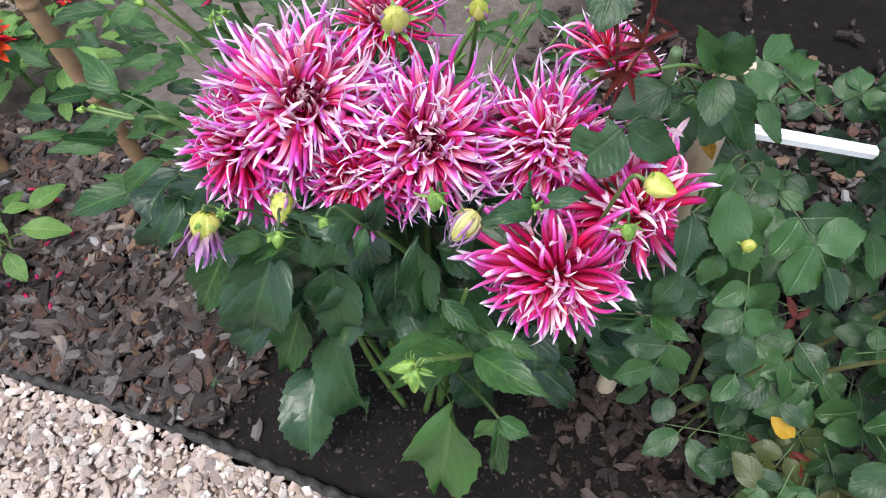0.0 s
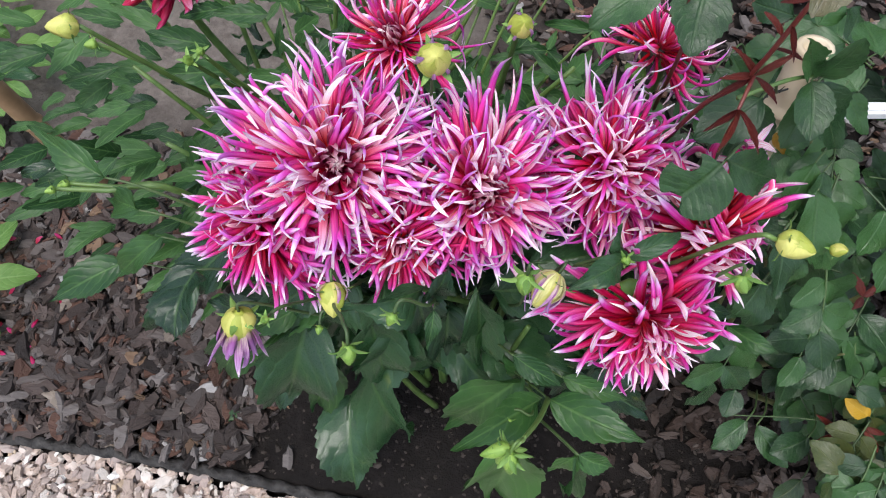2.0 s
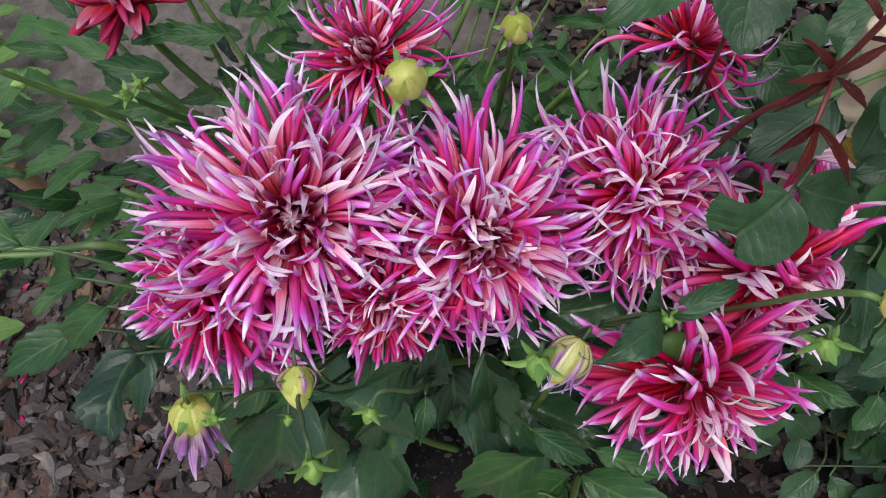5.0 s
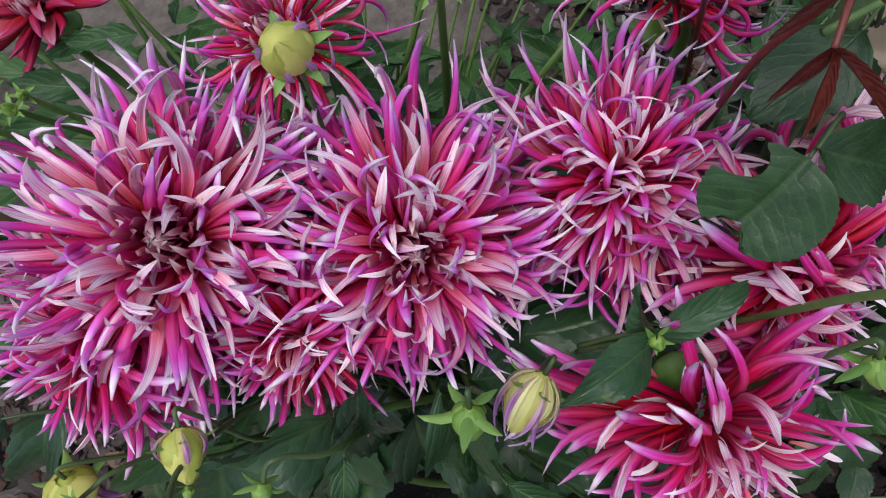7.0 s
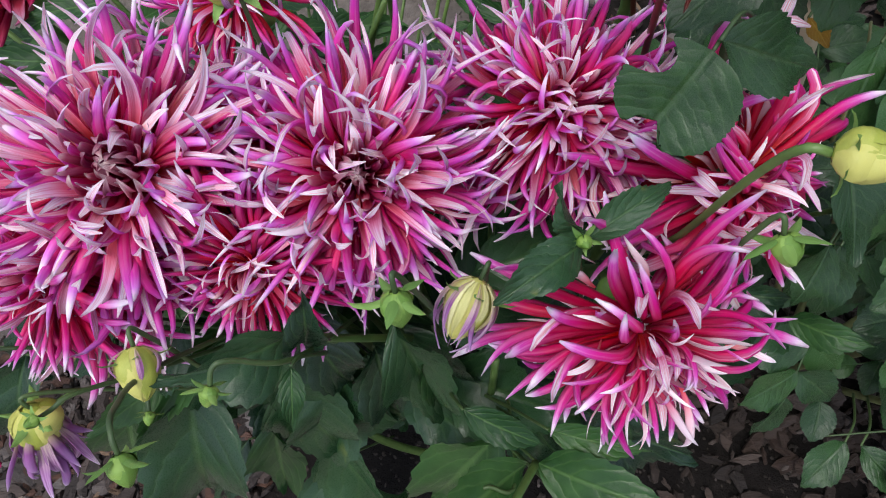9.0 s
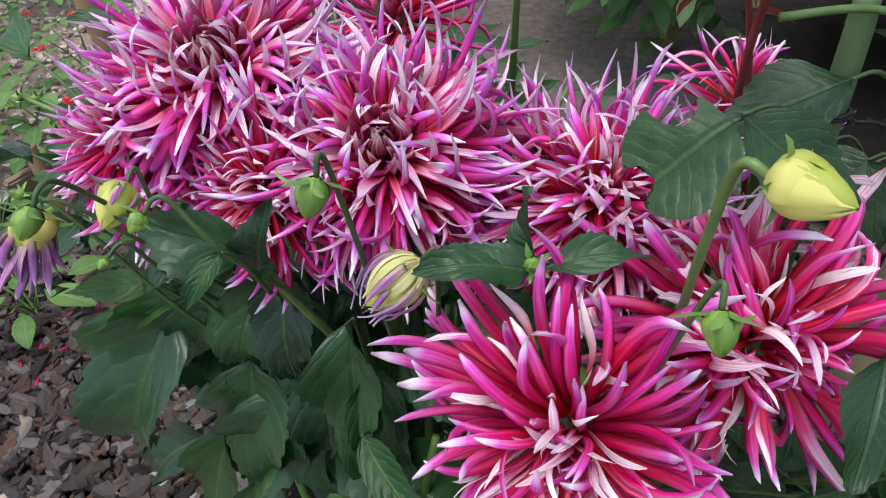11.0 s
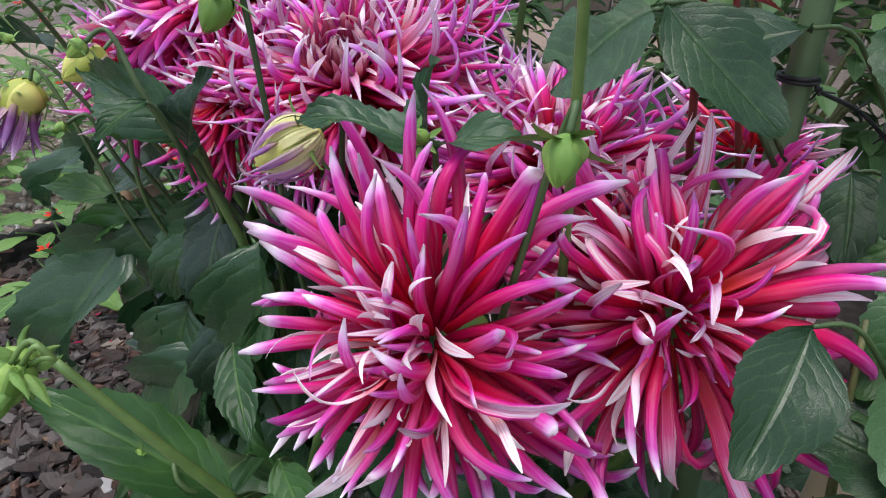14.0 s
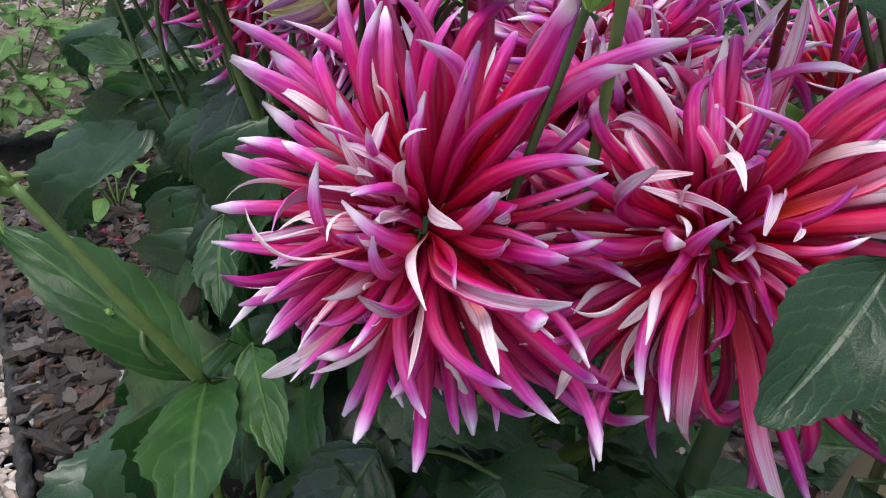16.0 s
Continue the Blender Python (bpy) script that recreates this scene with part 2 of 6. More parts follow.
LEAF_ROSE = leaf_material("rose_leaf", (0.018, 0.052, 0.018), (0.046, 0.118, 0.034), (0.10, 0.18, 0.07), 0.26, 8.0, None, 0.48, 0.24, 0.5)
LEAF_ROSE_OLD = leaf_material("turning_rose_leaf", (0.022, 0.050, 0.014), (0.066, 0.082, 0.022), (0.13, 0.15, 0.05), 0.26, 8.0, (0.20, 0.04, 0.02), 0.5, 0.35, 0.5)
LEAF_YELLOW = leaf_material("yellow_rose_leaf", (0.34, 0.17, 0.012), (0.50, 0.29, 0.022), (0.6, 0.4, 0.08), 0.4, 8.0, (0.35, 0.12, 0.02))
LEAF_RED = leaf_material("red_rose_shoot_leaf", (0.075, 0.010, 0.010), (0.15, 0.028, 0.020), (0.2, 0.05, 0.03), 0.28, 8.0)
LEAF_BRONZE = leaf_material("bronze_rose_leaf", (0.055, 0.070, 0.022), (0.15, 0.12, 0.055), (0.22, 0.20, 0.14), 0.24, 8.0, (0.16, 0.03, 0.02), 0.6, 0.5, 0.4)
LEAF_SHRUB = leaf_material("shrub_leaf", (0.025, 0.065, 0.022), (0.075, 0.15, 0.050), (0.12, 0.2, 0.07), 0.45, 6.0)
LEAF_BED = leaf_material("light_bedding_leaf", (0.070, 0.165, 0.034), (0.15, 0.28, 0.068), (0.26, 0.40, 0.14), 0.45, 7.0)
STEM = plain_material("green_stem", (0.06, 0.115, 0.026), (0.12, 0.20, 0.05), 90, 0.45)
STEM_DARK = plain_material("dark_green_stalk", (0.028, 0.055, 0.016), (0.06, 0.105, 0.03), 90, 0.5)
STEM_BROWN = plain_material("woody_rose_stem", (0.10, 0.10, 0.04), (0.18, 0.19, 0.07), 90, 0.5)
STEM_RED = plain_material("red_shoot_stem", (0.13, 0.02, 0.015), (0.2, 0.05, 0.03), 90, 0.4)
SEPAL = plain_material("green_sepal", (0.09, 0.19, 0.035), (0.19, 0.32, 0.07), 140, 0.5)
BUD_GREEN = plain_material("lime_bud", (0.11, 0.22, 0.03), (0.21, 0.34, 0.06), 160, 0.45, spread=0.9)
BUD_YELLOW = plain_material("yellow_bud", (0.32, 0.36, 0.05), (0.52, 0.50, 0.13), 130, 0.42, spread=0.9)
BUD_CREAM = plain_material("cream_bud", (0.44, 0.42, 0.13), (0.64, 0.60, 0.30), 130, 0.45, spread=0.9)
BAMBOO = plain_material("bamboo", (0.18, 0.105, 0.052), (0.30, 0.19, 0.105), 40, 0.5)
BAMBOO_PALE = plain_material("pale_bamboo", (0.46, 0.37, 0.25), (0.62, 0.53, 0.39), 40, 0.5)
WHITE_ROD = plain_material("white_coated_rod", (0.66, 0.67, 0.68), (0.82, 0.82, 0.82), 70, 0.35)
TWINE = plain_material("black_twine", (0.006, 0.007, 0.007), (0.02, 0.022, 0.02), 300, 0.7)
STEM_ROSE = plain_material("smooth_rose_stem", (0.065, 0.115, 0.045), (0.11, 0.165, 0.075), 50, 0.55)
RUBBER = plain_material("dark_rubber", (0.016, 0.014, 0.013), (0.055, 0.050, 0.046), 90, 0.85, 1.0, 0.006)
BOARD = plain_material("weathered_board", (0.14, 0.09, 0.06), (0.26, 0.18, 0.13), 25, 0.8)
FENCE = plain_material("dark_fence_wood", (0.06, 0.045, 0.035), (0.14, 0.105, 0.085), 9, 0.85)
BARK_STOPS = [(0.0, (0.042, 0.031, 0.027)), (0.16, (0.066, 0.048, 0.042)), (0.32, (0.030, 0.023, 0.021)), (0.46, (0.090, 0.074, 0.068)), (0.60, (0.085, 0.044, 0.032)), (0.72, (0.118, 0.102, 0.096)), (0.83, (0.052, 0.037, 0.032)), (0.93, (0.160, 0.102, 0.066)), (0.97, (0.210, 0.172, 0.140)), (0.988, (0.28, 0.265, 0.258))]
GRAVEL_STOPS = [(0.0, (0.40, 0.31, 0.26)), (0.2, (0.48, 0.38, 0.32)), (0.36, (0.33, 0.27, 0.24)), (0.5, (0.52, 0.44, 0.39)), (0.66, (0.37, 0.29, 0.255)), (0.78, (0.58, 0.52, 0.47)), (0.92, (0.72, 0.69, 0.65)), (0.96, (0.27, 0.22, 0.20)), (0.985, (0.45, 0.35, 0.25))]
DARK_BARK_STOPS = [(0.0, (0.030, 0.021, 0.017)), (0.2, (0.048, 0.033, 0.027)), (0.4, (0.020, 0.015, 0.013)), (0.55, (0.060, 0.044, 0.037)), (0.75, (0.040, 0.025, 0.019)), (0.93, (0.085, 0.066, 0.057)), (0.985, (0.16, 0.12, 0.09))]
DARK_BARK = piece_material("dark_bark", DARK_BARK_STOPS, 60, 0.8, (1, 3, 1), True, 0.9)
BARK_ONE, BARK_ALL = piece_material("bark_chip", BARK_STOPS, 60, 0.75, (1, 4.5, 1), False, 0.9), piece_material("bark_litter", BARK_STOPS, 60, 0.75, (1, 3, 1), True, 0.9)
GRAVEL_ONE, GRAVEL_ALL = piece_material("pebble", GRAVEL_STOPS, 90, 0.7), piece_material("gravel", GRAVEL_STOPS, 90, 0.7, (1, 1, 1), True)


def soil_material():
    m, n, l, p = material("garden_soil")
    a, b, c = noise_node(n, l, 3.0, 6, 0.6), noise_node(n, l, 45.0, 8, 0.7), noise_node(n, l, 220.0, 4, 0.7)
    # near-black: moist soil with the plants' shade put into its colour
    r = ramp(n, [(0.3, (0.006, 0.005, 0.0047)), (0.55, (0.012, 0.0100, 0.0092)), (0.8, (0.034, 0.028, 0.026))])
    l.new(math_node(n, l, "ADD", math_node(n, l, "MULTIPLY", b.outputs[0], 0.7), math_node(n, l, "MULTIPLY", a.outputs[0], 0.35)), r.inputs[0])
    # drier, greyer and free of that painted shade away from the planted front edge
    tc, sep = n.new("ShaderNodeTexCoord"), n.new("ShaderNodeSeparateXYZ")
    l.new(tc.outputs["Object"], sep.inputs[0])
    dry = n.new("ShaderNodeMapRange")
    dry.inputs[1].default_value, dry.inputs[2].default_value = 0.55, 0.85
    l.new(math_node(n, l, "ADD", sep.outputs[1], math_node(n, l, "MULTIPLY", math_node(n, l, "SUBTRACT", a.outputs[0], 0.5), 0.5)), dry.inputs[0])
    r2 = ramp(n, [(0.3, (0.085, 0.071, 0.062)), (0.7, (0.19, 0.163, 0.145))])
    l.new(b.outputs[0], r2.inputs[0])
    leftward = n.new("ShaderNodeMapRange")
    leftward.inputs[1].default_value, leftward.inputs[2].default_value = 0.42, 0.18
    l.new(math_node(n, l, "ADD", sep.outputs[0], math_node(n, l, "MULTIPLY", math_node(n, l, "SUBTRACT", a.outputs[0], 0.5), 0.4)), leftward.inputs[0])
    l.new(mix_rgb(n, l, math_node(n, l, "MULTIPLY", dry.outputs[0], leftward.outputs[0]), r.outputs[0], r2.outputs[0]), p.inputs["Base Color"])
    p.inputs["Roughness"].default_value, p.inputs["Specular IOR Level"].default_value = 0.9, 0.12
    bump(n, l, p, math_node(n, l, "ADD", b.outputs[0], math_node(n, l, "MULTIPLY", c.outputs[0], 0.35)), 0.9, 0.008)
    return m


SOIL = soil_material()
PATH_BASE = plain_material("crushed_stone_bed", (0.22, 0.16, 0.13), (0.42, 0.33, 0.28), 110, 0.85, 0.9, 0.006)

# ---- building helpers ----


def mesh_of(name, verts, faces, mat, uvs=None, smooth=True):
    me = bpy.data.meshes.new(name)
    me.from_pydata([tuple(v) for v in verts], [], faces)
    me.materials.append(mat)
    if uvs is not None:
        layer = me.uv_layers.new(name="UVMap")
        flat = np.array([uvs[v] for f in faces for v in f], dtype=np.float32).ravel()
        layer.data.foreach_set("uv", flat)
    if smooth:
        me.polygons.foreach_set("use_smooth", [True] * len(me.polygons))
    return me


def part(name, me, parent, m=None, label=""):
    ob = new(name, me)
    ob.parent = parent
    if m is not None:
        ob.matrix_basis = m
    if label:
        ob["label"] = label
    return ob


def thing(name, label, category, m=None, group="", kind=""):
    ob = new(name)
    ob.empty_display_size = 0.05
    if m is not None:
        ob.matrix_basis = m
    return tagged(ob, label, category, group, kind)


def frame_of(x, z_hint, origin):
    """A pose whose x axis runs along x and whose z axis leans to z_hint."""
    x = Vector(x).normalized()
    y = Vector(z_hint).cross(x)
    if y.length < 1e-4:
        y = Vector((0.3, 1, 0.2)).cross(x)
    y.normalize()
    z = x.cross(y)
    m = Matrix((x, y, z)).transposed().to_4x4()
    m.translation = origin
    return m


def tube(name, points, radii, mat, sides=7, bulge=None):
    """A round stem along a smooth line through the points."""
    pts = [Vector(p) for p in points]
    if len(pts) == 2:
        pts.insert(1, (pts[0] + pts[1]) / 2)
    fine = []
    for k in range(len(pts) - 1):
        p0, p1, p2, p3 = pts[max(k - 1, 0)], pts[k], pts[k + 1], pts[min(k + 2, len(pts) - 1)]
        for s in range(5):
            t = s / 5
            fine.append(0.5 * (2 * p1 + (p2 - p0) * t + (2 * p0 - 5 * p1 + 4 * p2 - p3) * t * t + (3 * p1 - p0 - 3 * p2 + p3) * t ** 3))
    fine.append(pts[-1])
    count = len(fine)
    verts, faces = [], []
    ref = Vector((0.31, 0.17, 0.93))
    for k, p in enumerate(fine):
        d = (fine[min(k + 1, count - 1)] - fine[max(k - 1, 0)]).normalized()
        a = d.cross(ref)
        if a.length < 0.05:
            a = d.cross(Vector((1, 0, 0)))
        a.normalize()
        b = d.cross(a)
        f = k / (count - 1) * (len(radii) - 1)
        i = min(int(f), len(radii) - 2)
        r = radii[i] + (radii[i + 1] - radii[i]) * (f - i)
        for s in range(sides):
            w = 2 * math.pi * s / sides
            verts.append(p + (a * math.cos(w) + b * math.sin(w)) * r)
    for k in range(count - 1):
        for s in range(sides):
            q = (s + 1) % sides
            faces.append((k * sides + s, k * sides + q, (k + 1) * sides + q, (k + 1) * sides + s))
    faces.append(tuple(range(sides))[::-1])
    faces.append(tuple((count - 1) * sides + s for s in range(sides)))
    return mesh_of(name, verts, faces, mat)


def petal_mesh(rnd, mat, wrap, width, arch, hook, sway, twist, face, open_tip=0.5, blunt=3.0, sections=12):
    """A rolled dahlia petal one unit long: a gutter with an outside and a paler inside, open at its tip.
    arch bends it away from the bloom's axis (+z side), hook curls its end, face turns its outside up, blunt keeps its end full."""
    verts, uvs, faces = [], [], []
    x = z = bow = 0.0
    step = 1.0 / (sections - 1)
    ring = 8
    wob, amp = rnd.uniform(0, 6.28), rnd.uniform(0.004, 0.02)
    turn = (math.pi if face else 0.0) + rnd.uniform(-0.45, 0.45)
    for k in range(sections):
        u = k * step
        e = arch * (0.45 - u) + hook * max(0.0, u - 0.45) ** 1.25 * 2.6
        if k:
            x += math.cos(e) * math.cos(3 * sway * u) * step
            z += math.sin(e) * step
            bow += math.sin(3 * sway * u * u) * step
        y = bow + amp * math.sin(wob + 6 * u)
        if u < 0.45:
            r = width * (0.55 + 0.45 * u / 0.45)
        else:
            r = width * max(0.0, 1 - ((u - 0.45) / 0.56) ** blunt) ** 0.8 * (1 - 0.9 / blunt * (u - 0.45) / 0.55) + 0.002
        w = wrap * (0.55 + 0.45 * min(1.0, u / 0.4)) * (1 + 0.12 * math.sin(wob * 3 + 8 * u))
        if u > 0.70:
            w *= 1 - open_tip * (u - 0.70) / 0.30
        ce, se = math.cos(e), math.sin(e)
        rr = r * min(1.7, max(1.0, 1.7 / max(w, 0.6)))
        t = turn + twist * u
        ct, st = math.cos(t), math.sin(t)
        for side, ang in ((0, -1), (0, -0.5), (0, 0), (0, 0.5), (0, 1), (1, 0.93), (1, 0), (1, -0.93)):
            a = ang * w
            q = rr if side == 0 else rr - min(0.012, r * 0.3)
            py, pz = math.sin(a) * q, rr * 0.6 - math.cos(a) * q
            oy, oz = py * ct - pz * st, py * st + pz * ct
            verts.append((x - se * oz, y + oy, z + ce * oz))
            uvs.append((u, 0.25 + 0.23 * ang if side == 0 else 0.75 + 0.23 * ang))
    for k in range(sections - 1):
        for s in range(ring):
            q = (s + 1) % ring
            faces.append((k * ring + s, (k + 1) * ring + s, (k + 1) * ring + q, k * ring + q))
    faces.append(tuple((sections - 1) * ring + s for s in range(ring)))
    return mesh_of("petal", verts, faces, mat, uvs)


rnd = random.Random(7)


def petal_set(mat, count, wrap, width, arch, hook, open_tip, turned=0.5, sway=0.10, twist=0.5, blunt=3.0):
    return [petal_mesh(rnd, mat, rnd.uniform(*wrap), rnd.uniform(*width), rnd.uniform(*arch), rnd.uniform(*hook), rnd.uniform(-sway, sway), rnd.uniform(-twist, twist), k < count * turned, open_tip, blunt) for k in range(count)]


SETS = {
    "pale": petal_set(PETAL_PALE, 56, (1.5, 2.8), (0.021, 0.030), (-0.4, 1.4), (-2.3, 2.5), 0.45, 0.62, 0.26, 1.3),
    "pale_mid": petal_set(PETAL_PALE, 36, (1.3, 2.4), (0.024, 0.034), (-0.6, 0.9), (-1.5, 1.6), 0.4, 0.45, 0.18, 1.0),
    "red": petal_set(PETAL_RED, 44, (1.8, 2.9), (0.031, 0.042), (-0.1, 0.9), (-1.1, 1.2), 0.6, 1.0, 0.18, 0.6, 5.0),
    "red_mid": petal_set(PETAL_RED, 36, (1.6, 2.7), (0.030, 0.042), (-0.6, 0.7), (-1.3, 1.2), 0.5, 0.9, 0.16, 0.6, 4.5),
    "broad": petal_set(PETAL_RED, 40, (1.6, 2.7), (0.030, 0.042), (-0.2, 1.3), (-2.6, 1.8), 0.6, 0.66, 0.24, 1.2, 4.5),
    "claw": petal_set(PETAL_RED, 20, (1.0, 1.8), (0.028, 0.042), (-1.2, 0.2), (-1.2, 1.5), 0.2, 0.65, 0.2, 1.0),
    "pale_claw": petal_set(PETAL_PALE, 20, (1.0, 1.7), (0.030, 0.044), (-1.1, 0.2), (-1.2, 1.5), 0.3, 0.5, 0.2, 1.0),
    "sliver": petal_set(PETAL_SLIVER, 24, (0.6, 1.2), (0.020, 0.032), (-0.7, 0.7), (-1.4, 1.4), 0.2, 0.5, 0.15),
    "heart": petal_set(PETAL_HEART, 12, (1.2, 1.9), (0.050, 0.075), (-1.3, -0.3), (-0.2, 0.8), 0.3, 1.0, 0.06, 0.3),
    "dark": petal_set(PETAL_DARK, 12, (1.3, 2.2), (0.05, 0.065), (-0.1, 0.5), (-0.6, 0.5), 0.4, 0.7),
    "bud": petal_set(PETAL_BUD, 10, (0.9, 1.5), (0.05, 0.08), (-0.2, 0.5), (-1.4, 0.4), 0.3, 0.5),
    "fallen": petal_set(PETAL_FALLEN, 6, (0.7, 1.1), (0.12, 0.16), (-0.5, 0.5), (-0.6, 0.6), 0.2, 0.5),
    "scarlet": petal_set(PETAL_SCARLET, 6, (0.7, 1.0), (0.12, 0.16), (-0.3, 0.3), (-0.3, 0.3), 0.2, 0.0),
}


def ovoid(name, mat, length, radius, point=0.75, ribs=5, rib=0.06, rings=9, sides=15):
    """A bud body along +z, ribbed, narrowing to its tip."""
    verts, faces = [], []
    for k in range(rings):
        u = k / (rings - 1)
        r = radius * math.sin(math.pi * min(1, u ** point * 0.97 + 0.03)) ** 0.75
        for s in range(sides):
            w = 2 * math.pi * s / sides
            q = r * (1 + rib * math.cos(ribs * w + u * 2.2))
            verts.append((math.cos(w) * q, math.sin(w) * q, u * length))
    for k in range(rings - 1):
        for s in range(sides):
            q = (s + 1) % sides
            faces.append((k * sides + s, k * sides + q, (k + 1) * sides + q, (k + 1) * sides + s))
    faces.append(tuple(range(sides))[::-1])
    faces.append(tuple((rings - 1) * sides + s for s in range(sides)))
    return mesh_of(name, verts, faces, mat)


def leaf_mesh(seed, mat, width=0.5, teeth=9, tooth=0.10, droop=0.4, fold=0.25, wave=0.05, peak=0.42, taper=1.0, steps=None):
    """A toothed leaf one unit long along +x, folded at its midrib; droop bends it down."""
    r = random.Random(seed)
    n = steps or teeth * 2 + 1
    verts, uvs, faces = [], [], []
    across = (-1, -0.55, 0, 0.55, 1)
    ph = r.uniform(0, 6.28)
    lean = r.uniform(-0.10, 0.10)
    x = z = 0.0
    for k in range(n):
        u = k / (n - 1)
        e = -droop * u
        if k:
            x += math.cos(e) / (n - 1)
            z += math.sin(e) / (n - 1)
        a = u ** (math.log(0.5) / math.log(peak))
        half = width * 0.5 * max(0.0, math.sin(math.pi * min(1, a))) ** (0.8 * taper) + 0.004
        half *= 1 - 0.38 * max(0.0, (u - 0.62) / 0.38) * (1 - u) * 2.6
        if k % 2 == 0 and 0 < k < n - 1:
            half *= 1 - tooth * r.uniform(0.7, 1.3)
        for v in across:
            y = v * half
            zz = abs(v) * half * fold * 2 - (abs(v) ** 2) * half * fold * 0.8 + wave * width * math.sin(ph + u * 9 + v * 1.3) * abs(v)
            sx = x + (0.02 if (k % 2 and abs(v) == 1) else 0)
            verts.append((sx - math.sin(e) * zz, y + lean * u * u, z + math.cos(e) * zz))
            uvs.append((u, 0.5 + 0.5 * v))
    # the chord from base to tip becomes the x axis, one unit long
    ca, sa, q = x / math.hypot(x, z), z / math.hypot(x, z), 1 / math.hypot(x, z)
    verts = [((vx * ca + vz * sa) * q, vy * q, (vz * ca - vx * sa) * q) for vx, vy, vz in verts]
    for k in range(n - 1):
        for c in range(4):
            i = k * 5 + c
            faces.append((i, i + 5, i + 6, i + 1))
    return mesh_of("leaf", verts, faces, mat, uvs)


DAHLIA_LEAVES = [leaf_mesh(10 + k, LEAF_DAHLIA, 0.5 + 0.12 * (k % 3), 12, 0.075, (0.3, 0.7, 1.0, 0.5)[k % 4], (0.25, 0.45, 0.32)[k % 3], 0.15, 0.38, 1.15) for k in range(8)]
YOUNG_LEAVES = [leaf_mesh(30 + k, LEAF_YOUNG, 0.36 + 0.08 * (k % 3), 10, 0.07, (0.2, 0.7, 0.4)[k % 3], 0.3, 0.12, 0.36, 1.45) for k in range(6)]
BACK_LEAVES = [leaf_mesh(40 + k, LEAF_FRESH, 0.26 + 0.07 * (k % 3), 5, 0.15, (0.2, 0.7, 0.4, -0.2)[k % 4], 0.4, 0.12, 0.36) for k in range(8)]
ROSE_LEAVES = [leaf_mesh(50 + k, LEAF_ROSE, 0.68 + 0.06 * (k % 3), 10, 0.06, (0.1, 0.4, 0.25)[k % 3], 0.18, 0.06, 0.45) for k in range(6)]
ROSE_OLD = [leaf_mesh(60 + k, LEAF_ROSE_OLD, 0.7, 10, 0.05, 0.3, 0.2, 0.06, 0.45) for k in range(3)]
ROSE_YELLOW = [leaf_mesh(65, LEAF_YELLOW, 0.8, 10, 0.05, 0.3, 0.2, 0.08, 0.45)]
ROSE_BRONZE = [leaf_mesh(75, LEAF_BRONZE, 0.66, 10, 0.06, 0.3, 0.2, 0.06, 0.45)]
ROSE_RED = [leaf_mesh(70 + k, LEAF_RED, 0.36 + 0.1 * k, 7, 0.06, 0.5, 0.5, 0.06, 0.45) for k in range(3)]
BED_LEAVES = [leaf_mesh(80 + k, LEAF_BED, 0.55, 5, 0.03, 0.3, 0.2, 0.04, 0.5) for k in range(4)]


def bitten_leaf(mat):
    """A broad rounded rose leaflet, puckered between its veins, gnawed on one side and at its tip."""
    verts, uvs, faces = [], [], []
    n, w = 34, 20
    for k in range(n + 1):
        u = k / n
        half = 0.50 * max(0.0, 1 - abs(2 * u - 1) ** 2.5) ** 0.5 + 0.004
        half *= 1 - 0.035 * (k % 2)
        gnaw = max(0.0, 1 - ((u - 0.30) / 0.19) ** 2) ** 0.5
        for c in range(w + 1):
            v = 2 * c / w - 1
            y = v * half * (1 - 0.62 * gnaw if v < 0 else 1)
            x = min(u, 1 - 0.24 * max(0.0, 1 - ((y + 0.05) / 0.17) ** 2) ** 0.5)
            rib = abs(math.sin((x - 0.55 * abs(y)) * 19))
            z = 0.34 * abs(y) - 0.42 * y * y + 0.010 * rib * min(1, abs(y) * 6) - 0.16 * x * x + 0.02 * math.sin(x * 7 + y * 5)
            verts.append((x, y, z))
            uvs.append((x, 0.5 + y))
    for k in range(n):
        for c in range(w):
            i = k * (w + 1) + c
            faces.append((i, i + w + 1, i + w + 2, i + 1))
    return mesh_of("leaf", verts, faces, mat, uvs)


BITTEN_LEAF = [bitten_leaf(LEAF_ROSE)]


def leaf_at(plant, base, tip, width, meshes, up=(0, -0.25, 1), pick=None, label=""):
    base, tip = Vector(base), Vector(tip)
    me = meshes[rnd.randrange(len(meshes)) if pick is None else pick]
    d = tip - base
    m = frame_of(d, up, base)
    s = d.length
    return part("leaf", me, plant, m @ Matrix.Diagonal((s, width / (max(v.co.y for v in me.vertices) * 2), s, 1)), label)


def align(n, origin, spin=0.0):
    q = Vector(n).normalized().to_track_quat("Z", "Y").to_matrix().to_4x4()
    m = q @ Matrix.Rotation(spin, 4, "Z")
    m.translation = Vector(origin)
    return m


HEAD = ovoid("flower_head", SEPAL, 0.014, 0.010, 0.7, 8, 0.05)


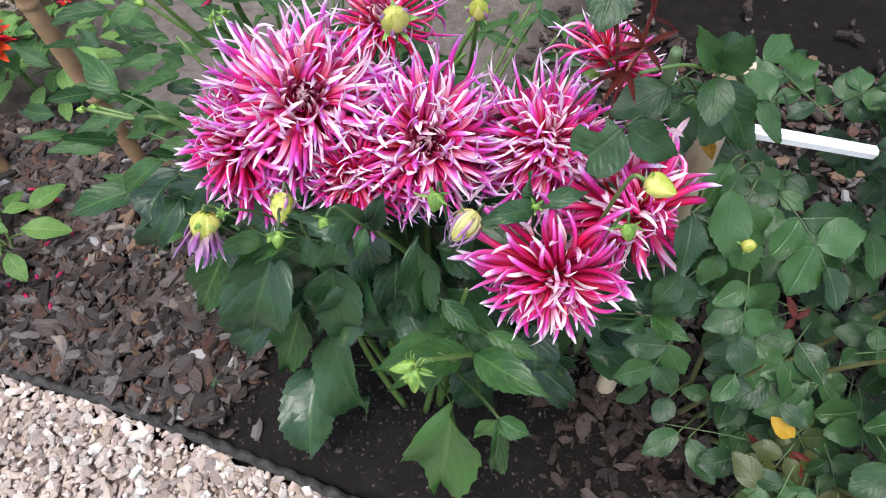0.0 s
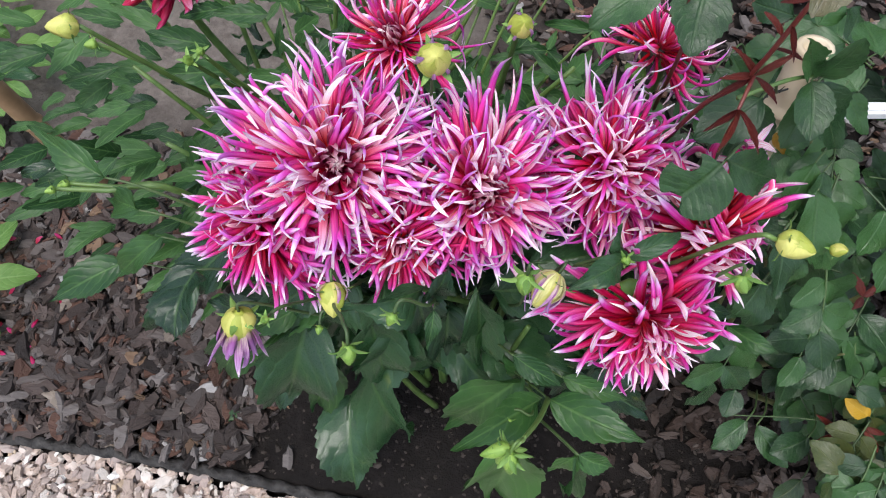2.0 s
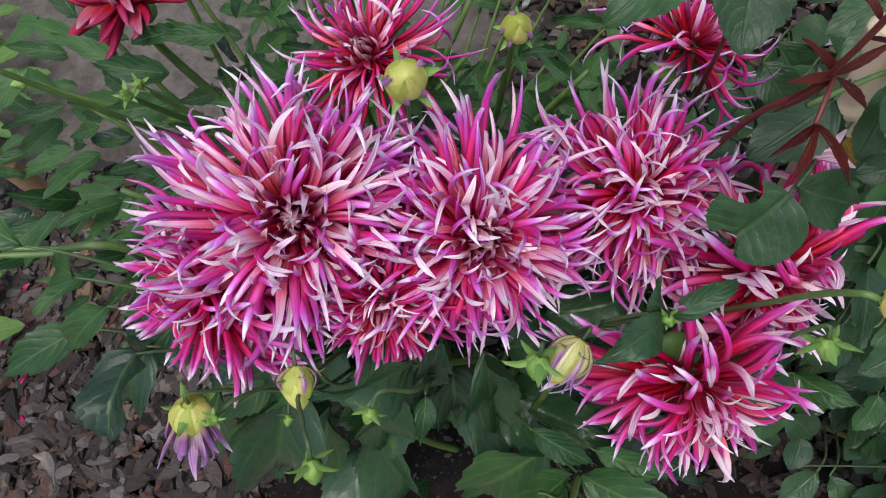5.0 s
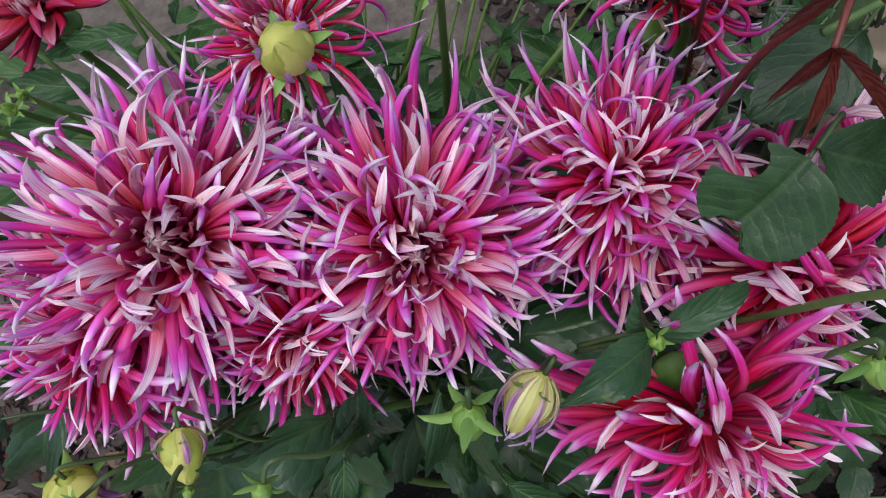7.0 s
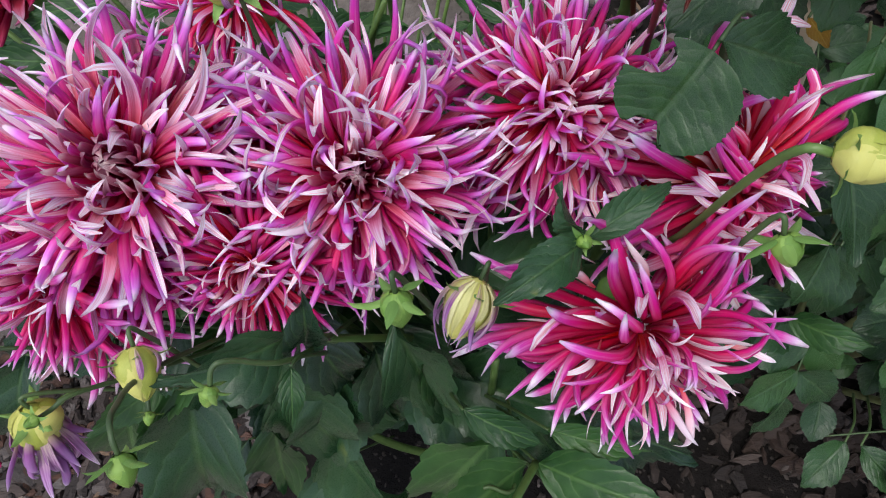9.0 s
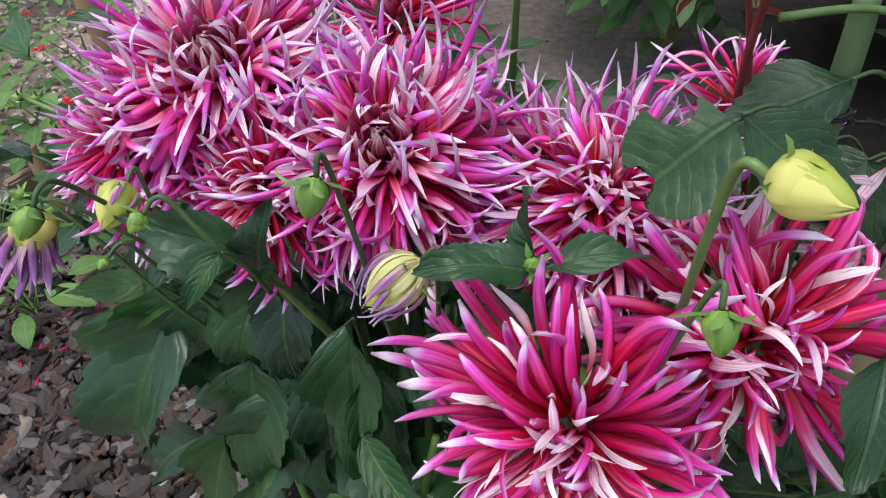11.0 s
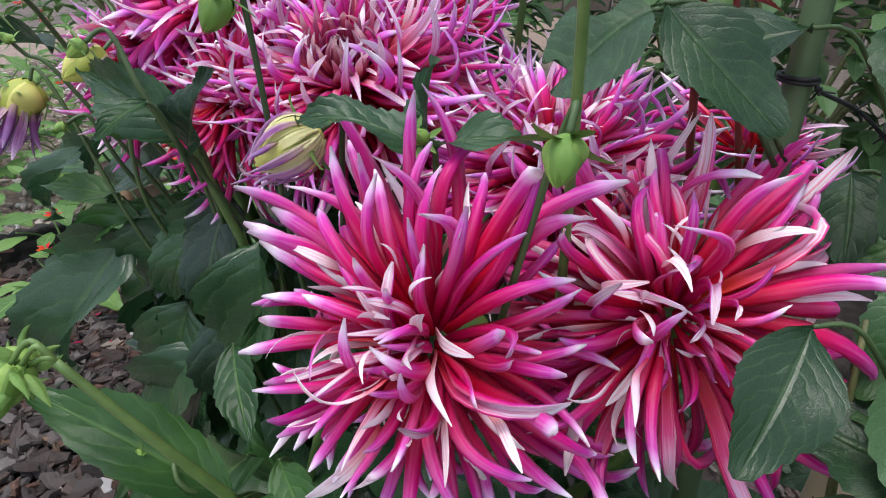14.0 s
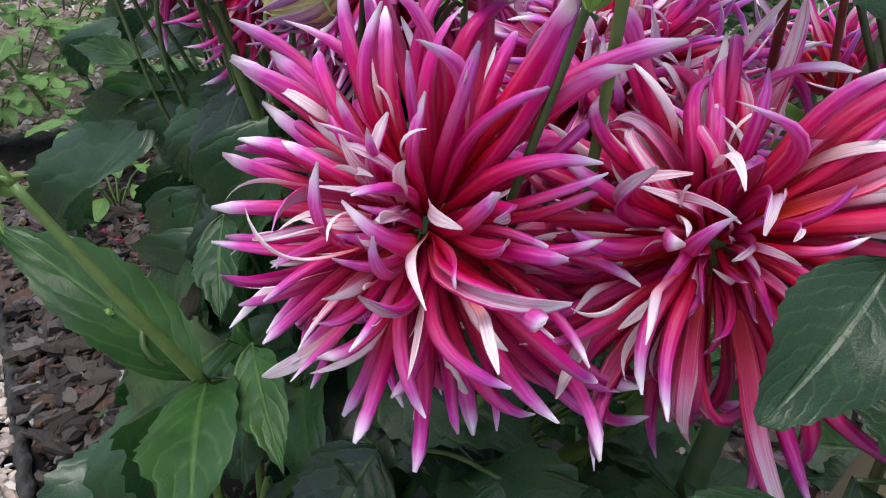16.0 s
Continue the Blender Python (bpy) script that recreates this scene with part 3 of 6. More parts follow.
def flower(plant, centre, n, radius, count, kinds, heart, spread=118, seed=0, label="", droop=0.0, start=20, fat=1.0, slivers=24, short=0.0, ragged=1.0, clear=(), cup=0.0, inner=0.26):
    """A cactus dahlia bloom: rolled petals in a spiral round a small dome. kinds: innermost, middle and outer petals;
    heart: the unopened share; spread: how far back the outer ones point; clear: balls that leaves or other blooms take up, and the share of a petal left there;
    cup: how much less far the upward petals lean back, and how much shorter they are."""
    r = random.Random(seed)
    n = Vector(n).normalized()
    m = align(n, Vector(centre) - n * radius * 0.30, r.uniform(0, 6.28))
    head = part("flower_head", HEAD, plant, m @ Matrix.Translation((0, 0, -0.026)), label)
    down = (m.to_3x3().inverted() @ Vector((0, 0, -1))).normalized()
    lift = Matrix.Translation((0, 0, 0.026))
    for k in range(count):
        f = (k + 0.5) / count
        g = max(0.0, (f - heart) / (1 - heart))
        ph = k * 2.39996 + r.uniform(-0.13, 0.13) * ragged
        if f < heart:
            kind, ln, th = "heart", radius * (0.25 + 0.13 * f / heart), 4 + 32 * f / heart
            wide = 0.95
        else:
            kind = kinds[0] if g < 0.14 else kinds[1] if g < 0.40 else kinds[2]
            ln = radius * (inner + (1.02 - inner) * g ** 0.66) * (r.uniform(0.84, 1.10) + (0.07 * ragged if r.random() < 0.10 else 0))
            th = start + (spread - start) * g ** 0.78 + r.uniform(-7, 7) * ragged
            wide = fat * r.uniform(0.85, 1.2) * (radius / max(ln, 0.02)) ** 0.5
        rise = max(0.0, -down.dot(Vector((math.cos(ph), math.sin(ph), 0))))
        th, ln = radians(th) * (1 - cup * rise), ln * (1 - 0.6 * cup * rise)
        ct, st, cp, sp = math.cos(th), math.sin(th), math.cos(ph), math.sin(ph)
        d = Vector((st * cp, st * sp, ct)) + down * droop * f
        ln *= 1 - short * max(0.0, d.normalized().dot(down))
        z = Vector((-ct * cp, -ct * sp, st))
        rb = radius * (0.07 + 0.08 * g)
        o = Vector((st * cp * rb, st * sp * rb, ct * rb * 0.9 + radius * 0.06 * (1 - f)))
        reach = [plant.matrix_basis.translation + m @ (o + d.normalized() * ln * q) for q in (0.55, 0.8, 1.0)]
        ln *= min([share for c, q, share in clear if any((p - Vector(c)).length < q for p in reach)], default=1.0)
        j = 0.22 * ragged
        pm = frame_of(d, z + Vector((r.uniform(-j, j), r.uniform(-j, j), r.uniform(-j, j))), o)
        part("petal", SETS[kind][r.randrange(len(SETS[kind]))], head, lift @ pm @ Matrix.Diagonal((ln, ln * wide, ln * (wide + 1) / 2, 1)))
    for k in range(slivers):
        th, ph = radians(start * 1.1 + (spread * 0.8 - start * 1.1) * ((k + 0.5) / slivers) ** 0.8 + r.uniform(-8, 8)), k * 2.39996 + 1.1
        d = Vector((math.sin(th) * math.cos(ph), math.sin(th) * math.sin(ph), math.cos(th)))
        ln = radius * r.uniform(0.18, 0.40)
        o = d * radius * r.uniform(0.12, 0.42)
        pm = frame_of(d + Vector((r.uniform(-0.3, 0.3), r.uniform(-0.3, 0.3), r.uniform(-0.3, 0.3))), Vector((r.uniform(-1, 1), r.uniform(-1, 1), 1.0)), o)
        far = plant.matrix_basis.translation + m @ (o + d * ln)
        if any((far - Vector(c)).length < q * 1.25 for c, q, share in clear):
            continue
        part("petal", SETS["sliver"][r.randrange(24)], head, lift @ pm @ Matrix.Diagonal((ln, ln * 1.7, ln, 1)))
    return head


SEPAL_LEAF = [leaf_mesh(90 + k, SEPAL, 0.30, 3, 0.0, (1.3, 0.6, -0.5)[k], 0.3, 0.03, 0.4, 1.0, 7) for k in range(3)]
BODY_GREEN, BODY_YELLOW = ovoid("bud_body", BUD_GREEN, 1.0, 0.31, 0.8, 6, 0.08), ovoid("bud_body", BUD_YELLOW, 1.0, 0.34, 0.8, 8, 0.06)


def scale_mesh(mat, half, lift, seed, flare=0.0):
    """A bud scale: a patch of the bud's own rounded form, a little proud of it, ending in a point."""
    r = random.Random(seed)
    verts, uvs, faces = [], [], []
    rows, cols = 10, 7
    for k in range(rows):
        u = 0.02 + 0.96 * k / (rows - 1)
        q = 0.33 * math.sin(math.pi * min(1, u ** 0.8 * 0.97 + 0.03)) ** 0.75
        if flare and u > 0.45:
            q = max(q, flare + 0.08 * (u - 0.45) * (seed % 3 - 1))
        wide = half * (0.55 + 0.45 * math.sin(math.pi * min(1.0, u * 0.9 + 0.1))) * (1 if u < 0.6 else max(0.04, 1 - ((u - 0.6) / 0.4) ** 1.5))
        for c in range(cols):
            v = c / (cols - 1) * 2 - 1
            a = wide * v
            e = q * (1.0 + lift) + 0.012 + 0.018 * (1 - v * v) + 0.01 * math.sin(5 * v + u * 4 + seed)
            verts.append((math.cos(a) * e, math.sin(a) * e, u + 0.02 * lift))
            uvs.append((u, 0.5 + 0.5 * v))
    for k in range(rows - 1):
        for c in range(cols - 1):
            i = k * cols + c
            faces.append((i, i + 1, i + cols + 1, i + cols))
    return mesh_of("bud_scale", verts, faces, mat, uvs)


SCALES = {k: [scale_mesh(m, (0.95, 0.75, 0.85)[j], (0.02, 0.09, 0.16)[j], j) for j in range(3)] for k, m in (("green", BUD_GREEN), ("yellow", BUD_YELLOW))}


CREAM_SCALES = [scale_mesh(BUD_CREAM, (0.26, 0.32, 0.22)[j], (0.02, 0.07, 0.12)[j], j + 11, (0.0, 0.05, 0.10)[j]) for j in range(3)]
LILAC_SCALES = [scale_mesh(PETAL_BUD, (0.13, 0.17, 0.21)[j % 3], 0.17 + 0.05 * (j % 2), j + 3, (0.0, 0.06, 0.16)[j % 3]) for j in range(6)]


def bud(plant, centre, axis, length, kind="green", seed=0, label=""):
    """A bud about its centre: body, turned-back sepals at its base, and, once it opens, lilac petals folded over it."""
    r = random.Random(seed)
    axis = Vector(axis).normalized()
    m = align(axis, Vector(centre) - axis * length * 0.5, r.uniform(0, 6))
    slim = 0.62 if kind == "slim" else 1.0
    kind = "green" if kind == "slim" else kind
    b = part("bud", BODY_GREEN if kind == "green" else BODY_YELLOW, plant, m @ Matrix.Diagonal((length * slim, length * slim, length, 1)), label)
    for k in range(5 if kind != "small" else 3):
        a = k * 1.2566 + r.uniform(-0.2, 0.2)
        out = Vector((math.cos(a), math.sin(a), 0.15))
        part("sepal", SEPAL_LEAF[(2, 1, 2, 0, 1)[k] if kind == "green" else 0], b, frame_of(out, (0, 0, 1), (math.cos(a) * 0.12, math.sin(a) * 0.12, 0.06)) @ Matrix.Diagonal((r.uniform(0.40, 0.60) if kind != "green" else r.uniform(0.75, 1.05),) * 3 + (1,)))
    for k in range(15 if kind == "open" else 0):
        part("bud_scale", CREAM_SCALES[k % 3], b, Matrix.Rotation(k * 2.39996, 4, "Z") @ Matrix.Diagonal((1, 1, r.uniform(0.85, 1.05), 1)))
    for k in range(0 if kind == "open" else 8):
        j = k % 3
        part("bud_scale", SCALES["green" if kind == "green" else "yellow"][j], b, Matrix.Rotation(k * 2.39996, 4, "Z") @ Matrix.Diagonal((1, 1, (1.0, 0.86, 0.7)[j], 1)))
    if kind in ("open", "half"):
        for k in range(8 if kind == "open" else 5):
            s = r.uniform(0.95, 1.22) if kind == "open" else r.uniform(0.6, 0.85)
            part("petal", LILAC_SCALES[k % 6], b, Matrix.Rotation(k * 2.39996 + 0.4, 4, "Z") @ Matrix.Diagonal((1.06, 1.06, s, 1)))
        for k in range(3 if kind == "open" else 0):
            a = k * 2.39996 + 1
            part("petal", SETS["bud"][k % 8], b, frame_of(Vector((math.cos(a) * 0.25, math.sin(a) * 0.25, 1.0)), (math.cos(a), math.sin(a), 0), (math.cos(a) * 0.3, math.sin(a) * 0.3, 0.45)) @ Matrix.Diagonal((0.5, 0.5, 0.5, 1)))
    for k in range(22 if kind == "loose" else 0):
        a = k * 2.39996
        o = 0.30 - 0.006 * k
        part("petal", SETS["bud"][k % 10], b, frame_of(Vector((math.cos(a) * r.uniform(0.15, 0.5), math.sin(a) * r.uniform(0.15, 0.5), 1.0)), (math.cos(a), math.sin(a), 0), (math.cos(a) * o, math.sin(a) * o, 0.25 + 0.015 * k)) @ Matrix.Diagonal((r.uniform(0.85, 1.25), 1.0, 1.0, 1)))
    return b


def stalk(plant, points, r0, r1, mat=STEM, name="stem", label=""):
    return part(name, tube(name, points, [r0, (r0 + r1) / 2, r1], mat), plant, None, label)

# ---- ground, path, edging ----


def spaced(lo, hi, step, far):
    """Even steps over the bed, then ever wider ones out to the horizon."""
    mid = list(np.arange(lo, hi + step / 2, step))
    out = [hi + (far - hi) * (k / 9) ** 3 for k in range(1, 10)]
    back = [lo - (far + lo) * (k / 9) ** 3 for k in range(1, 10)]
    return back[::-1] + mid + out


def on_path(x, y):
    return y < 0.275 or x < -0.69


def build_ground():
    xs, ys = spaced(-0.9, 1.3, 0.022, 120), spaced(0.0, 1.3, 0.022, 120)
    verts, faces = [], []
    for y in ys:
        for x in xs:
            z = 0.012 * noise.noise((x * 3.1, y * 3.1, 0.3)) + 0.007 * noise.noise((x * 14, y * 14, 1.3)) + 0.004 * noise.noise((x * 38, y * 38, 2.0))
            z -= 0.045 if on_path(x, y) else 0.012
            verts.append((x, y, z))
    w = len(xs)
    for j in range(len(ys) - 1):
        for i in range(w - 1):
            a = j * w + i
            faces.append((a, a + 1, a + w + 1, a + w))
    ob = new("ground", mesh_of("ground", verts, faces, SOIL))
    return tagged(ob, "moist crumbly garden soil, darkened by painted plant shade, greyer and drier behind", "soil", kind="structure")


build_ground()


def slab(name, x0, x1, y0, y1, z, mat, step=0.03):
    nx, ny = max(2, int((x1 - x0) / step)), max(2, int((y1 - y0) / step))
    verts = [(x0 + (x1 - x0) * i / nx, y0 + (y1 - y0) * j / ny, z + 0.004 * noise.noise((i * 0.9, j * 0.9, z))) for j in range(ny + 1) for i in range(nx + 1)]
    faces = [(j * (nx + 1) + i, j * (nx + 1) + i + 1, (j + 1) * (nx + 1) + i + 1, (j + 1) * (nx + 1) + i) for j in range(ny) for i in range(nx)]
    return mesh_of(name, verts, faces, mat)


gravel_path = tagged(new("path_front", slab("path_front", -2.6, 2.4, -1.2, 0.262, -0.022, PATH_BASE)), "pinkish beige crushed gravel path along the bed", "gravel path", kind="structure")
side_path = tagged(new("path_side", slab("path_side", -2.6, -0.715, 0.264, 3.2, -0.022, PATH_BASE)), "pinkish beige crushed gravel path beside the bed", "gravel path", kind="structure")


def edging(name, line, label):
    """A dark rubber lawn edging: a wall with a twisted rope-like top."""
    verts, faces = [], []
    prof = [(-0.004, -0.05), (-0.004, -0.014), (-0.007, -0.010), (-0.006, -0.003), (-0.002, 0.001), (0.002, 0.001), (0.006, -0.003), (0.007, -0.010), (0.004, -0.014), (0.004, -0.05)]
    k = len(prof)
    total = 0.0
    fine = []
    for a, b in zip(line, line[1:]):
        a, b = Vector(a), Vector(b)
        steps = max(2, int((b - a).length / 0.004))
        fine += [a.lerp(b, s / steps) for s in range(steps)]
    for i, p in enumerate(fine):
        d = (fine[min(i + 1, len(fine) - 1)] - fine[max(i - 1, 0)]).normalized()
        side = Vector((-d.y, d.x))
        total = i * 0.004
        for j, (o, z) in enumerate(prof):
            twist = 0.0030 * math.sin(total * 2 * math.pi / 0.032 + j * 1.1) if 2 <= j <= 7 else 0
            drift = 0.004 * noise.noise((p.x * 6, p.y * 6, 5))
            q = p + side * (o * (1 + twist * 60) + drift)
            verts.append((q.x, q.y, z + twist + 0.006 * noise.noise((p.x * 4, p.y * 4, 9))))
    for i in range(len(fine) - 1):
        for j in range(k - 1):
            a = i * k + j
            faces.append((a, a + k, a + k + 1, a + 1))
    return tagged(new(name, mesh_of(name, verts, faces, RUBBER)), label, "lawn edging", kind="structure")


FRONT_LINE = [(-0.69, 0.285), (-0.30, 0.284), (-0.14, 0.286), (0.02, 0.281), (0.17, 0.272), (0.32, 0.262), (0.7, 0.245), (1.6, 0.24)]
edging("edging_front", FRONT_LINE, "black twisted rubber edging between gravel and bed")
edging("edging_side", [(-0.70, 0.285), (-0.70, 0.7), (-0.705, 3.0)], "black twisted rubber edging beside the side path")


def board(x0, y0, x1, y1, h, t, label):
    a, b = Vector((x0, y0, 0)), Vector((x1, y1, 0))
    d = (b - a).normalized()
    s = Vector((-d.y, d.x, 0)) * t / 2
    bm = bmesh.new()
    bmesh.ops.create_cube(bm, size=1)
    for v in bm.verts:
        p = (a if v.co.x < 0 else b) + s * (1 if v.co.y > 0 else -1)
        v.co = (p.x, p.y, -0.03 if v.co.z < 0 else h)
    bmesh.ops.bevel(bm, geom=bm.edges[:], offset=0.004, segments=2, affect="EDGES")
    me = bpy.data.meshes.new("edging_board")
    bm.to_mesh(me), bm.free()
    me.materials.append(BOARD)
    return tagged(new("edging_board", me), label, "board", kind="")


board(-0.66, 0.58, -0.64, 1.15, 0.055, 0.022, "weathered brown wooden board standing on edge at the bed's side")

# ---- plants: the large dahlia with its blooms ----
PALE_LABEL = "shaggy pink and white dahlia bloom with a mauve heart"
RED_LABEL = "spiky crimson dahlia bloom with white-tipped rolled petals"
dahlia = thing("dahlia_plant", "bushy dahlia covered in shaggy pink and crimson cactus blooms", "dahlia", pose(0.28, 0.43, 0), "dahlia plants")


class Local:
    """Places given in the world, for the parts of a plant that stands at its root."""

    def __init__(self, plant):
        self.plant, self.shift = plant, plant.matrix_basis.translation.copy()

    def at(self, p):
        return Vector(p) - self.shift


D = Local(dahlia)
F1, F2, F3, F4, F5 = (0.219, 0.452, 0.535), (0.306, 0.456, 0.513), (0.388, 0.497, 0.492), (0.419, 0.394, 0.461), (0.463, 0.458, 0.472)
F7, F8 = (0.154, 0.424, 0.500), (0.255, 0.420, 0.492)
PALES, REDS, BROADS = ("pale_claw", "pale_mid", "pale"), ("claw", "red_mid", "red"), ("claw", "broad", "broad")
flower(dahlia, D.at(F1), (0.30, -0.38, 0.87), 0.087, 360, PALES, 0.12, 122, 1, PALE_LABEL, 0.06, 32, 1.0, 30, 0.12, 1.5)
flower(dahlia, D.at(F2), (0.28, -0.48, 0.83), 0.084, 360, PALES, 0.11, 122, 2, PALE_LABEL, 0.04, 28, 1.0, 36, 0.32, 1.3)
flower(dahlia, D.at(F3), (0.32, -0.42, 0.85), 0.074, 310, PALES, 0.04, 124, 3, "shaggy pink and lilac dahlia bloom with a cream heart", 0.08, 22, 1.0, 26, 0.0, 1.9)
flower(dahlia, D.at(F4), (0.30, -0.86, 0.40), 0.082, 145, REDS, 0.0, 134, 4, RED_LABEL, 0.12, 6, 0.96, 64, 0.22, 1.3, [((0.466, 0.450, 0.470), 0.044, 0.68)], 0.40, 0.27)
flower(dahlia, D.at(F5), (0.36, -0.72, 0.60), 0.082, 145, BROADS, 0.0, 134, 5, RED_LABEL, 0.16, 12, 0.98, 84, 0.05, 1.7, [((0.496, 0.462, 0.458), 0.036, 0.5), ((0.515, 0.440, 0.435), 0.034, 0.5), ((0.505, 0.450, 0.475), 0.024, 0.5)], 0.18, 0.32)
flower(dahlia, D.at(F7), (-0.50, -0.50, 0.70), 0.073, 210, ("pale_claw", "red_mid", "red"), 0.03, 125, 7, "magenta dahlia bloom half hidden behind its neighbours", 0.02, 24, 0.9, 20, 0.3)
flower(dahlia, D.at(F8), (0.0, -0.86, 0.50), 0.060, 140, ("pale_claw", "red_mid", "red"), 0.08, 115, 8, "dark magenta dahlia bloom hanging below the others", 0.1, 30, 0.8, 16)

back_dahlia = thing("dahlia_plant", "looser dahlia with half-open dark red blooms and yellow buds", "dahlia", pose(0.12, 0.64, 0), "dahlia plants")
B = Local(back_dahlia)
F6, F9, F10 = (0.228, 0.567, 0.516), (0.424, 0.620, 0.480), (0.012, 0.668, 0.445)
flower(back_dahlia, B.at(F6), (-0.12, -0.25, 0.96), 0.066, 140, ("pale_claw", "pale_mid", "pale"), 0.22, 105, 16, "crimson dahlia bloom with a purple unopened heart", 0.1, 34, 0.9, 12)
flower(back_dahlia, B.at(F9), (0.50, 0.42, 0.60), 0.062, 90, ("claw", "red_mid", "pale"), 0.0, 115, 19, "crimson dahlia bloom turned away behind a rose stem", 0.05, 14, 1.0, 14)
flower(back_dahlia, B.at(F10), (-0.1, -0.25, 0.95), 0.056, 96, ("heart", "dark", "dark"), 0.58, 88, 20, "half-open dark red dahlia bloom with a purple heart", 0.0, 34, 1.5, 0)
# stems of the blooms
for (fx, fy, fz), (nx, ny, nz), x0, y0 in ((F1, (0.30, -0.38, 0.87), 0.27, 0.44), (F2, (0.28, -0.52, 0.80), 0.29, 0.45), (F3, (0.32, -0.42, 0.85), 0.31, 0.45),
                                           (F4, (0.30, -0.86, 0.40), 0.31, 0.42), (F5, (0.36, -0.72, 0.60), 0.32, 0.45), (F7, (-0.5, -0.5, 0.7), 0.25, 0.44), (F8, (0, -0.86, 0.5), 0.27, 0.44)):
    c, n = Vector((fx, fy, fz)), Vector((nx, ny, nz)).normalized()
    e = c - n * 0.034
    stalk(dahlia, [D.at((x0, y0, -0.01)), D.at((x0 + (fx - x0) * 0.15, y0 + 0.01, 0.16)), D.at(e - n * 0.06 + Vector((0, 0.0, -0.08))), D.at(e)], 0.006, 0.003)
for (fx, fy, fz), x0, y0 in ((F6, 0.16, 0.62), (F9, 0.37, 0.61), (F10, 0.09, 0.65)):
    stalk(back_dahlia, [B.at((x0, y0, -0.01)), B.at((x0, y0, 0.2)), B.at((fx, fy + 0.01, fz - 0.1)), B.at((fx, fy, fz - 0.03))], 0.006, 0.003)

# buds with their stalks: place, where the stalk comes from, the way it points, length, kind
for c, src, axis, ln, kind, label in (
    ((0.346, 0.408, 0.494), (0.345, 0.43, 0.42), (-0.45, -0.7, -0.45), 0.033, "open", "opening yellow dahlia bud wrapped in lilac petals"),
    ((0.162, 0.368, 0.468), (0.20, 0.40, 0.40), (-0.15, -0.45, -0.75), 0.036, "loose", "opening yellow dahlia bud with hanging lilac petals"),
    ((0.224, 0.384, 0.498), (0.226, 0.398, 0.43), (0.1, -0.6, -0.3), 0.028, "half", "yellow-green dahlia bud about to open"),
    ((0.268, 0.508, 0.565), (0.26, 0.50, 0.42), (0.15, -0.45, 0.75), 0.032, "half", "fat yellow dahlia bud with a few purple petals"),
    ((0.455, 0.421, 0.566), (0.428, 0.455, 0.44), (0.85, -0.25, 0.10), 0.0255, "yellow", "fat lime-yellow dahlia bud on a long stalk"),
    ((0.331, 0.395, 0.535), (0.335, 0.415, 0.44), (-0.05, -0.45, -0.70), 0.022, "green", "nodding green dahlia bud"),
    ((0.448, 0.416, 0.521), (0.425, 0.425, 0.44), (0.25, -0.45, -0.65), 0.020, "green", "nodding green dahlia bud"),
    ((0.245, 0.348, 0.525), (0.224, 0.388, 0.490), (0.1, -0.6, -0.45), 0.019, "green", "nodding green dahlia bud"),
    ((0.262, 0.373, 0.513), (0.280, 0.392, 0.488), (-0.2, -0.5, -0.4), 0.014, "green", "small green dahlia bud"),
    ((0.335, 0.317, 0.436), (0.362, 0.356, 0.408), (-0.35, -0.3, -0.75), 0.027, "slim", "slim nodding green dahlia bud"),
    ((0.329, 0.319, 0.441), (0.362, 0.356, 0.408), (-0.8, -0.3, -0.2), 0.025, "slim", "slim nodding green dahlia bud"),
    ((0.339, 0.313, 0.437), (0.362, 0.356, 0.408), (0.1, -0.45, -0.75), 0.026, "slim", "slim nodding green dahlia bud"),
    ((0.339, 0.343, 0.392), (0.356, 0.358, 0.375), (0.0, -0.6, 0.3), 0.009, "green", "tiny green dahlia bud"),
    ((0.389, 0.427, 0.507), (0.39, 0.44, 0.40), (0.1, -0.4, 0.3), 0.011, "green", "tiny green dahlia bud"),
    ((0.213, 0.372, 0.470), (0.222, 0.394, 0.445), (0, -0.5, -0.2), 0.010, "green", "tiny green dahlia bud"),
    ((0.544, 0.480, 0.445), (0.53, 0.49, 0.40), (0.3, -0.3, 0.6), 0.018, "yellow", "small lime-yellow dahlia bud"),
    ((0.190, 0.365, 0.505), (0.205, 0.395, 0.46), (0.0, -0.3, 0.4), 0.010, "green", "tiny green dahlia bud"),
):
    c, src, axis = Vector(c), Vector(src), Vector(axis).normalized()
    ln *= {"open": 0.76, "loose": 0.72, "half": 0.76, "yellow": 0.72, "slim": 0.8, "green": 0.62 if ln < 0.025 else 0.8}[kind]
    b0 = c - axis * ln * 0.5
    bud(dahlia, D.at(c), axis, ln, kind, int(ln * 1e4) + int(c.x * 999), label)
    bend = b0 - axis * 0.007
    if kind == "slim":
        fork = Vector((0.345, 0.328, 0.446))
        if axis.x > 0:
            stalk(dahlia, [D.at((0.366, 0.366, 0.374)), D.at((0.357, 0.346, 0.412)), D.at(fork)], 0.0023, 0.0014)
        stalk(dahlia, [D.at(fork), D.at(fork.lerp(bend, 0.6) + Vector((0, 0, 0.003))), D.at(b0)], 0.0011, 0.0008)
        continue
    stalk(dahlia, [D.at((0.28 + (src.x - 0.28) * 0.85, max(src.y + 0.02, 0.43), src.z - 0.07)), D.at(src), D.at(src.lerp(bend, 0.7) + Vector((0, 0, 0.006))), D.at(bend), D.at(b0)], *((0.0016, 0.0013) if kind == "yellow" else (0.0012, 0.0009)), STEM if kind == "yellow" else STEM_DARK)
